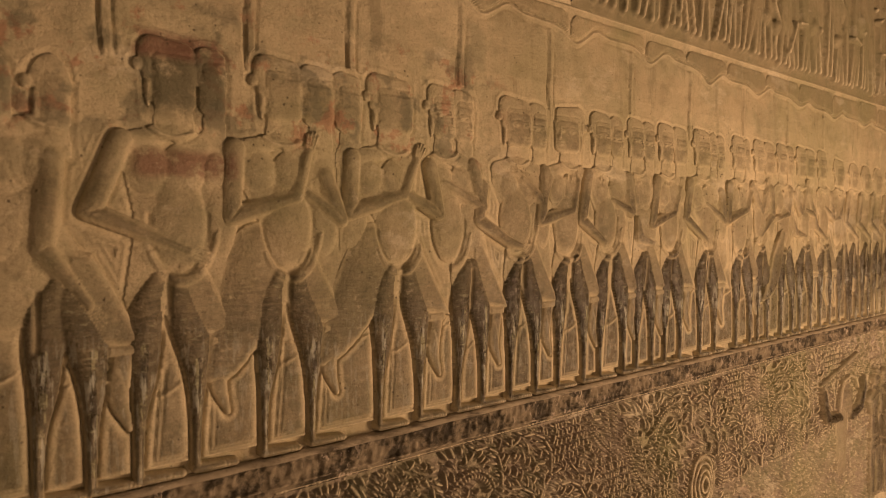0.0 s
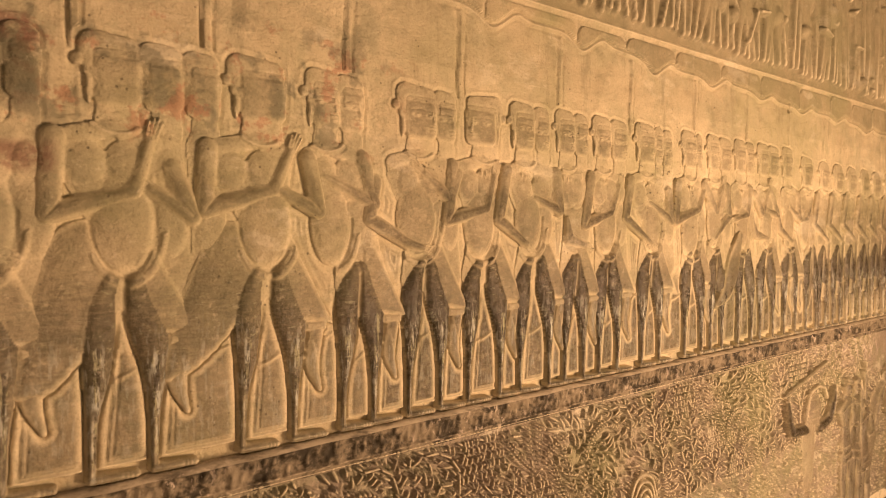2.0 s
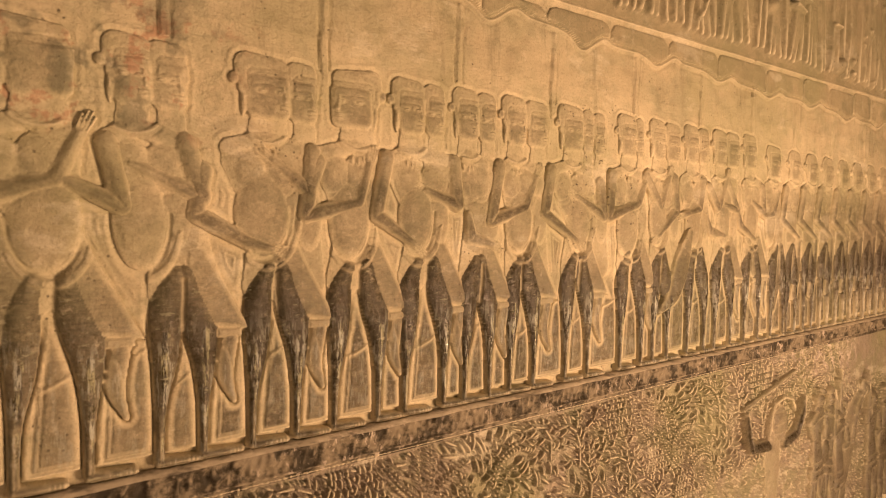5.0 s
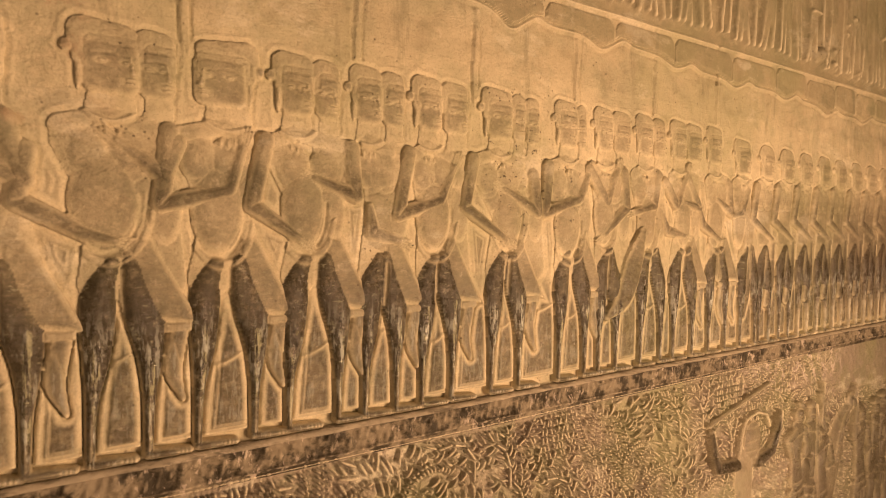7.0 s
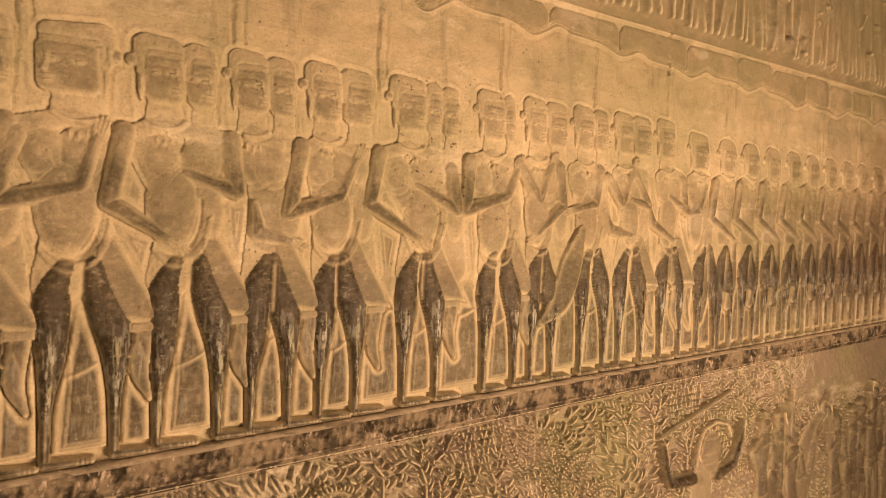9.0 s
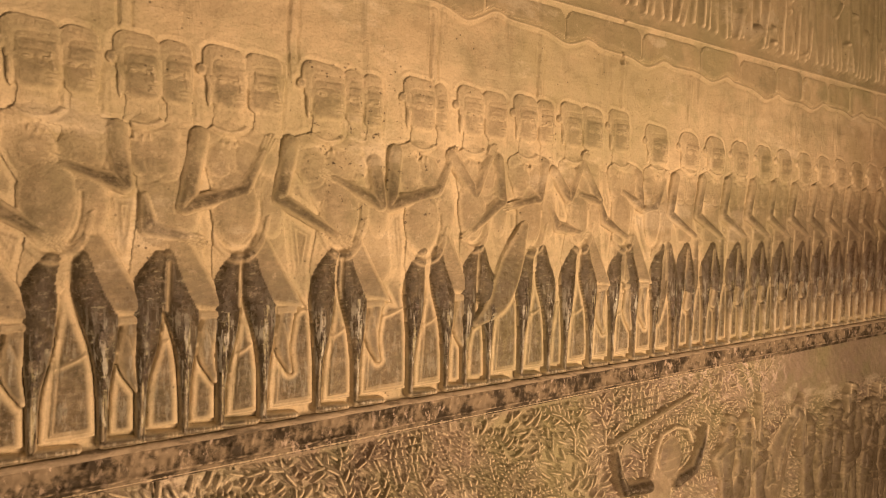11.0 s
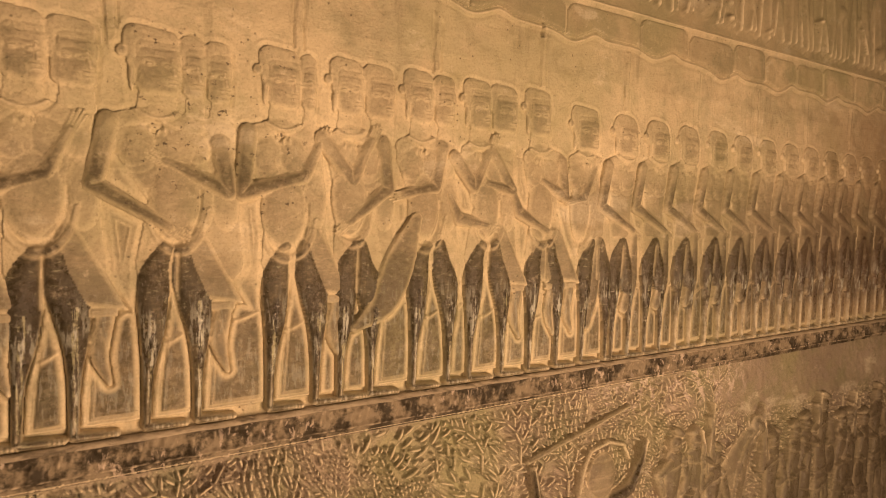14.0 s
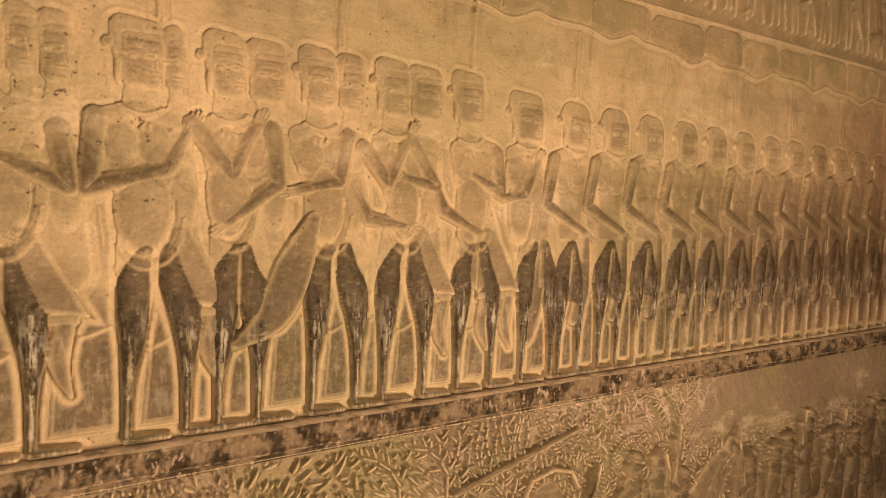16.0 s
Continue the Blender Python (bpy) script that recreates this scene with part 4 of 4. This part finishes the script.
for u0, u1, v0, v1, step in ((0.75, 4.2, -0.47, -0.072, 0.0024), (4.2, 6.2, -0.47, -0.072, 0.0045), (0.6, 6.2, -0.90, -0.47, 0.0048)):
    g = Undergrowth(u0, u1, v0, v1, step)
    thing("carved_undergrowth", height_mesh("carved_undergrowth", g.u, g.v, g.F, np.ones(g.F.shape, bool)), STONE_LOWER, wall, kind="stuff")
box("lower_course", X0, 8.3, 0.001, 0.03, 0.0, LEDGE - 0.895, STONE_LOWER, wall, bevel=0)
box("lower_course", X0, 0.75, 0.004, 0.03, LEDGE - 0.895, LEDGE - 0.07, STONE_LOWER, wall, bevel=0)
box("lower_course", 6.2, 8.3, 0.001, 0.03, LEDGE - 0.895, LEDGE - 0.07, STONE_LOWER, wall, bevel=0)


def carved_piece(name, u0, u1, v0, v1, build, label, category, group="", material=STONE_LOWER_FIGURE, step=0.0032):
    """A separate carved form standing proud of the frieze."""
    uu, vv = np.arange(u0, u1, step), np.arange(v0, v1, step)
    c = Carving(*np.meshgrid(uu, vv))
    c.shine = 0.6
    build(c)
    c.h = np.where(c.h > 0, 1.0 * c.h + 0.004 + 0.0015 * noise_field(c.U, c.V, 0.05, 23), c.h)
    me = form_mesh(name, c, uu, vv)
    return thing(name, me, material, None, label, category, group)


def lifting(c):
    """Two bent arms thrown up beside a hooded head."""
    c.shine, c.soft = 1.0, 0.006
    c.shine = 0.4
    c.stroke([(3.41, -0.42), (3.41, -0.64)], [0.062, 0.050], 0.0, 0.012)
    c.shine = 1.0
    c.stroke([(3.178, -0.262), (3.195, -0.344), (3.225, -0.398), (3.335, -0.408)], [0.010, 0.016, 0.021, 0.024], 0.010, 0.024)
    c.stroke([(3.480, -0.424), (3.565, -0.402), (3.606, -0.33), (3.634, -0.262)], [0.023, 0.020, 0.014, 0.006], 0.010, 0.024)
    c.shine = 0.35
    c.stroke([(3.353, -0.385), (3.372, -0.31), (3.400, -0.258), (3.470, -0.243), (3.535, -0.262), (3.562, -0.31)], [0.010, 0.009, 0.008, 0.008, 0.008, 0.006], 0.006, 0.014)
    c.shine = 0.55
    c.add(ellipse(c.U, c.V, (3.455, -0.345), 0.058, 0.072), 0.004, 0.014, 0.04)
    for low in (0.30, 0.345, 0.38):
        c.cut(np.maximum(np.abs(c.V + low), np.abs(c.U - 3.455) - 0.045), 0.003, 0.003)


def horse(c):
    """An arched neck with a mane, a pricked ear and a long muzzle."""
    c.shine, c.soft = 0.55, 0.02
    c.curve([(4.00, -0.68), (4.09, -0.53), (4.165, -0.41), (4.255, -0.330)], [0.120, 0.100, 0.062, 0.036], 0.0, 0.016)
    c.shine = 0.8
    c.curve([(4.245, -0.320), (4.320, -0.352), (4.375, -0.385)], [0.036, 0.028, 0.019], 0.004, 0.020)
    c.shine = 1.0
    c.curve([(4.098, -0.55), (4.125, -0.46), (4.175, -0.385), (4.235, -0.335)], [0.010, 0.013, 0.012, 0.008], 0.012, 0.016)
    c.stroke([(4.262, -0.298), (4.276, -0.248)], [0.013, 0.004], 0.012, 0.018)
    for k in range(7):
        t = k / 6
        c.cut(capsule(c.U, c.V, (4.05 + 0.19 * t, -0.56 + 0.24 * t), (4.095 + 0.16 * t, -0.575 + 0.23 * t), 0.001, 0.001), 0.006, 0.003)
    c.cut(np.hypot(c.U - 4.292, c.V + 0.326), 0.006, 0.006)


carved_piece("relief_figure", 3.1, 3.8, -0.72, -0.2, lifting, "carved sandstone figure lifting both bent arms in the lower frieze", "relief figure", "figures of the lower frieze")
carved_piece("relief_spear", 3.1, 3.7, -0.32, -0.09, lambda c: c.stroke([(3.165, -0.245), (3.56, -0.150)], [0.008, 0.006], 0.006, 0.012), "carved sandstone spear slanting over the undergrowth", "relief spear", step=0.0018)
carved_piece("relief_horse", 3.9, 4.5, -0.76, -0.2, horse, "carved sandstone horse with arched neck among warriors", "relief animal")


def medallion(c):
    for r, lift in ((0.075, 0.010), (0.058, 0.014), (0.04, 0.018), (0.022, 0.02)):
        c.add(np.abs(ellipse(c.U, c.V, (2.24, -0.43), r * 0.9, r * 1.2)) - 0.006, 0.004, lift, 0.006)


carved_piece("relief_arch", 2.1, 2.4, -0.56, -0.3, medallion, "ribbed round arch carved among leaves", "relief ornament")
rng = np.random.RandomState(31)
for k in range(23):
    x, top = 3.80 + 0.115 * k + rng.uniform(-0.04, 0.04), -0.31 + rng.uniform(-0.10, 0.05)
    turn = 1 if rng.rand() < 0.6 else -1
    raised, tall = rng.rand() < 0.5, rng.uniform(0.10, 0.16)

    def warrior(c, x=x, top=top, turn=turn, raised=raised, tall=tall):
        c.shine, c.soft = 0.8, 0.012
        c.add(rounded(c.U, c.V, x - 0.028, x + 0.030, top - 0.075, top - 0.01, 0.026), 0.006, 0.020, 0.022)
        c.add(ellipse(c.U, c.V, (x - turn * 0.012, top - 0.004), 0.030, 0.016, turn * 0.4), 0.008, 0.022, 0.014)
        c.stroke([(x, top - 0.10), (x + turn * 0.012, top - 0.20), (x - turn * 0.01, top - 0.34)], [0.048, 0.036, 0.05], 0.004, 0.020)
        for sg in (-1, 1):
            c.stroke([(x + sg * 0.022, top - 0.35), (x + sg * 0.04, top - 0.46), (x + sg * 0.035, top - 0.58)], [0.034, 0.024, 0.018], 0.004, 0.020)
        hand = (x + turn * 0.075, top + 0.02) if raised else (x + turn * 0.06, top - 0.19)
        c.stroke([(x + turn * 0.03, top - 0.10), (x + turn * 0.085, top - 0.13), hand], [0.020, 0.018, 0.013], 0.012, 0.018)
        c.stroke([(x - turn * 0.035, top - 0.10), (x - turn * 0.065, top - 0.19), (x - turn * 0.015, top - 0.21)], [0.020, 0.018, 0.013], 0.012, 0.018)
        for low in (0.045, 0.115, 0.30, 0.335, 0.37):
            c.cut(np.abs(c.V - top + low + 0.25 * turn * (c.U - x)), 0.004, 0.004)
        c.cut(np.abs(np.sin((c.U - x) / 0.0065)) * 0.01 + np.where((c.V < top - 0.37) & (c.V > top - 0.45), 0, 1), 0.0025, 0.003)
        if raised:
            c.stroke([(hand[0] - turn * 0.02, hand[1] - tall), (hand[0] + turn * 0.012, hand[1] + 0.05)], [0.009, 0.006], 0.014, 0.014)
        else:
            c.add(ellipse(c.U, c.V, (x - turn * 0.05, top - 0.27), 0.045, 0.065), 0.012, 0.014, 0.03)

    if 4.04 < x < 4.26:
        continue
    carved_piece("relief_figure", x - 0.15, x + 0.16, -0.90, -0.17, warrior, "weathered sandstone relief figure " + ("lifting a weapon" if raised else "with a round shield"), "relief figure", "figures of the lower frieze")
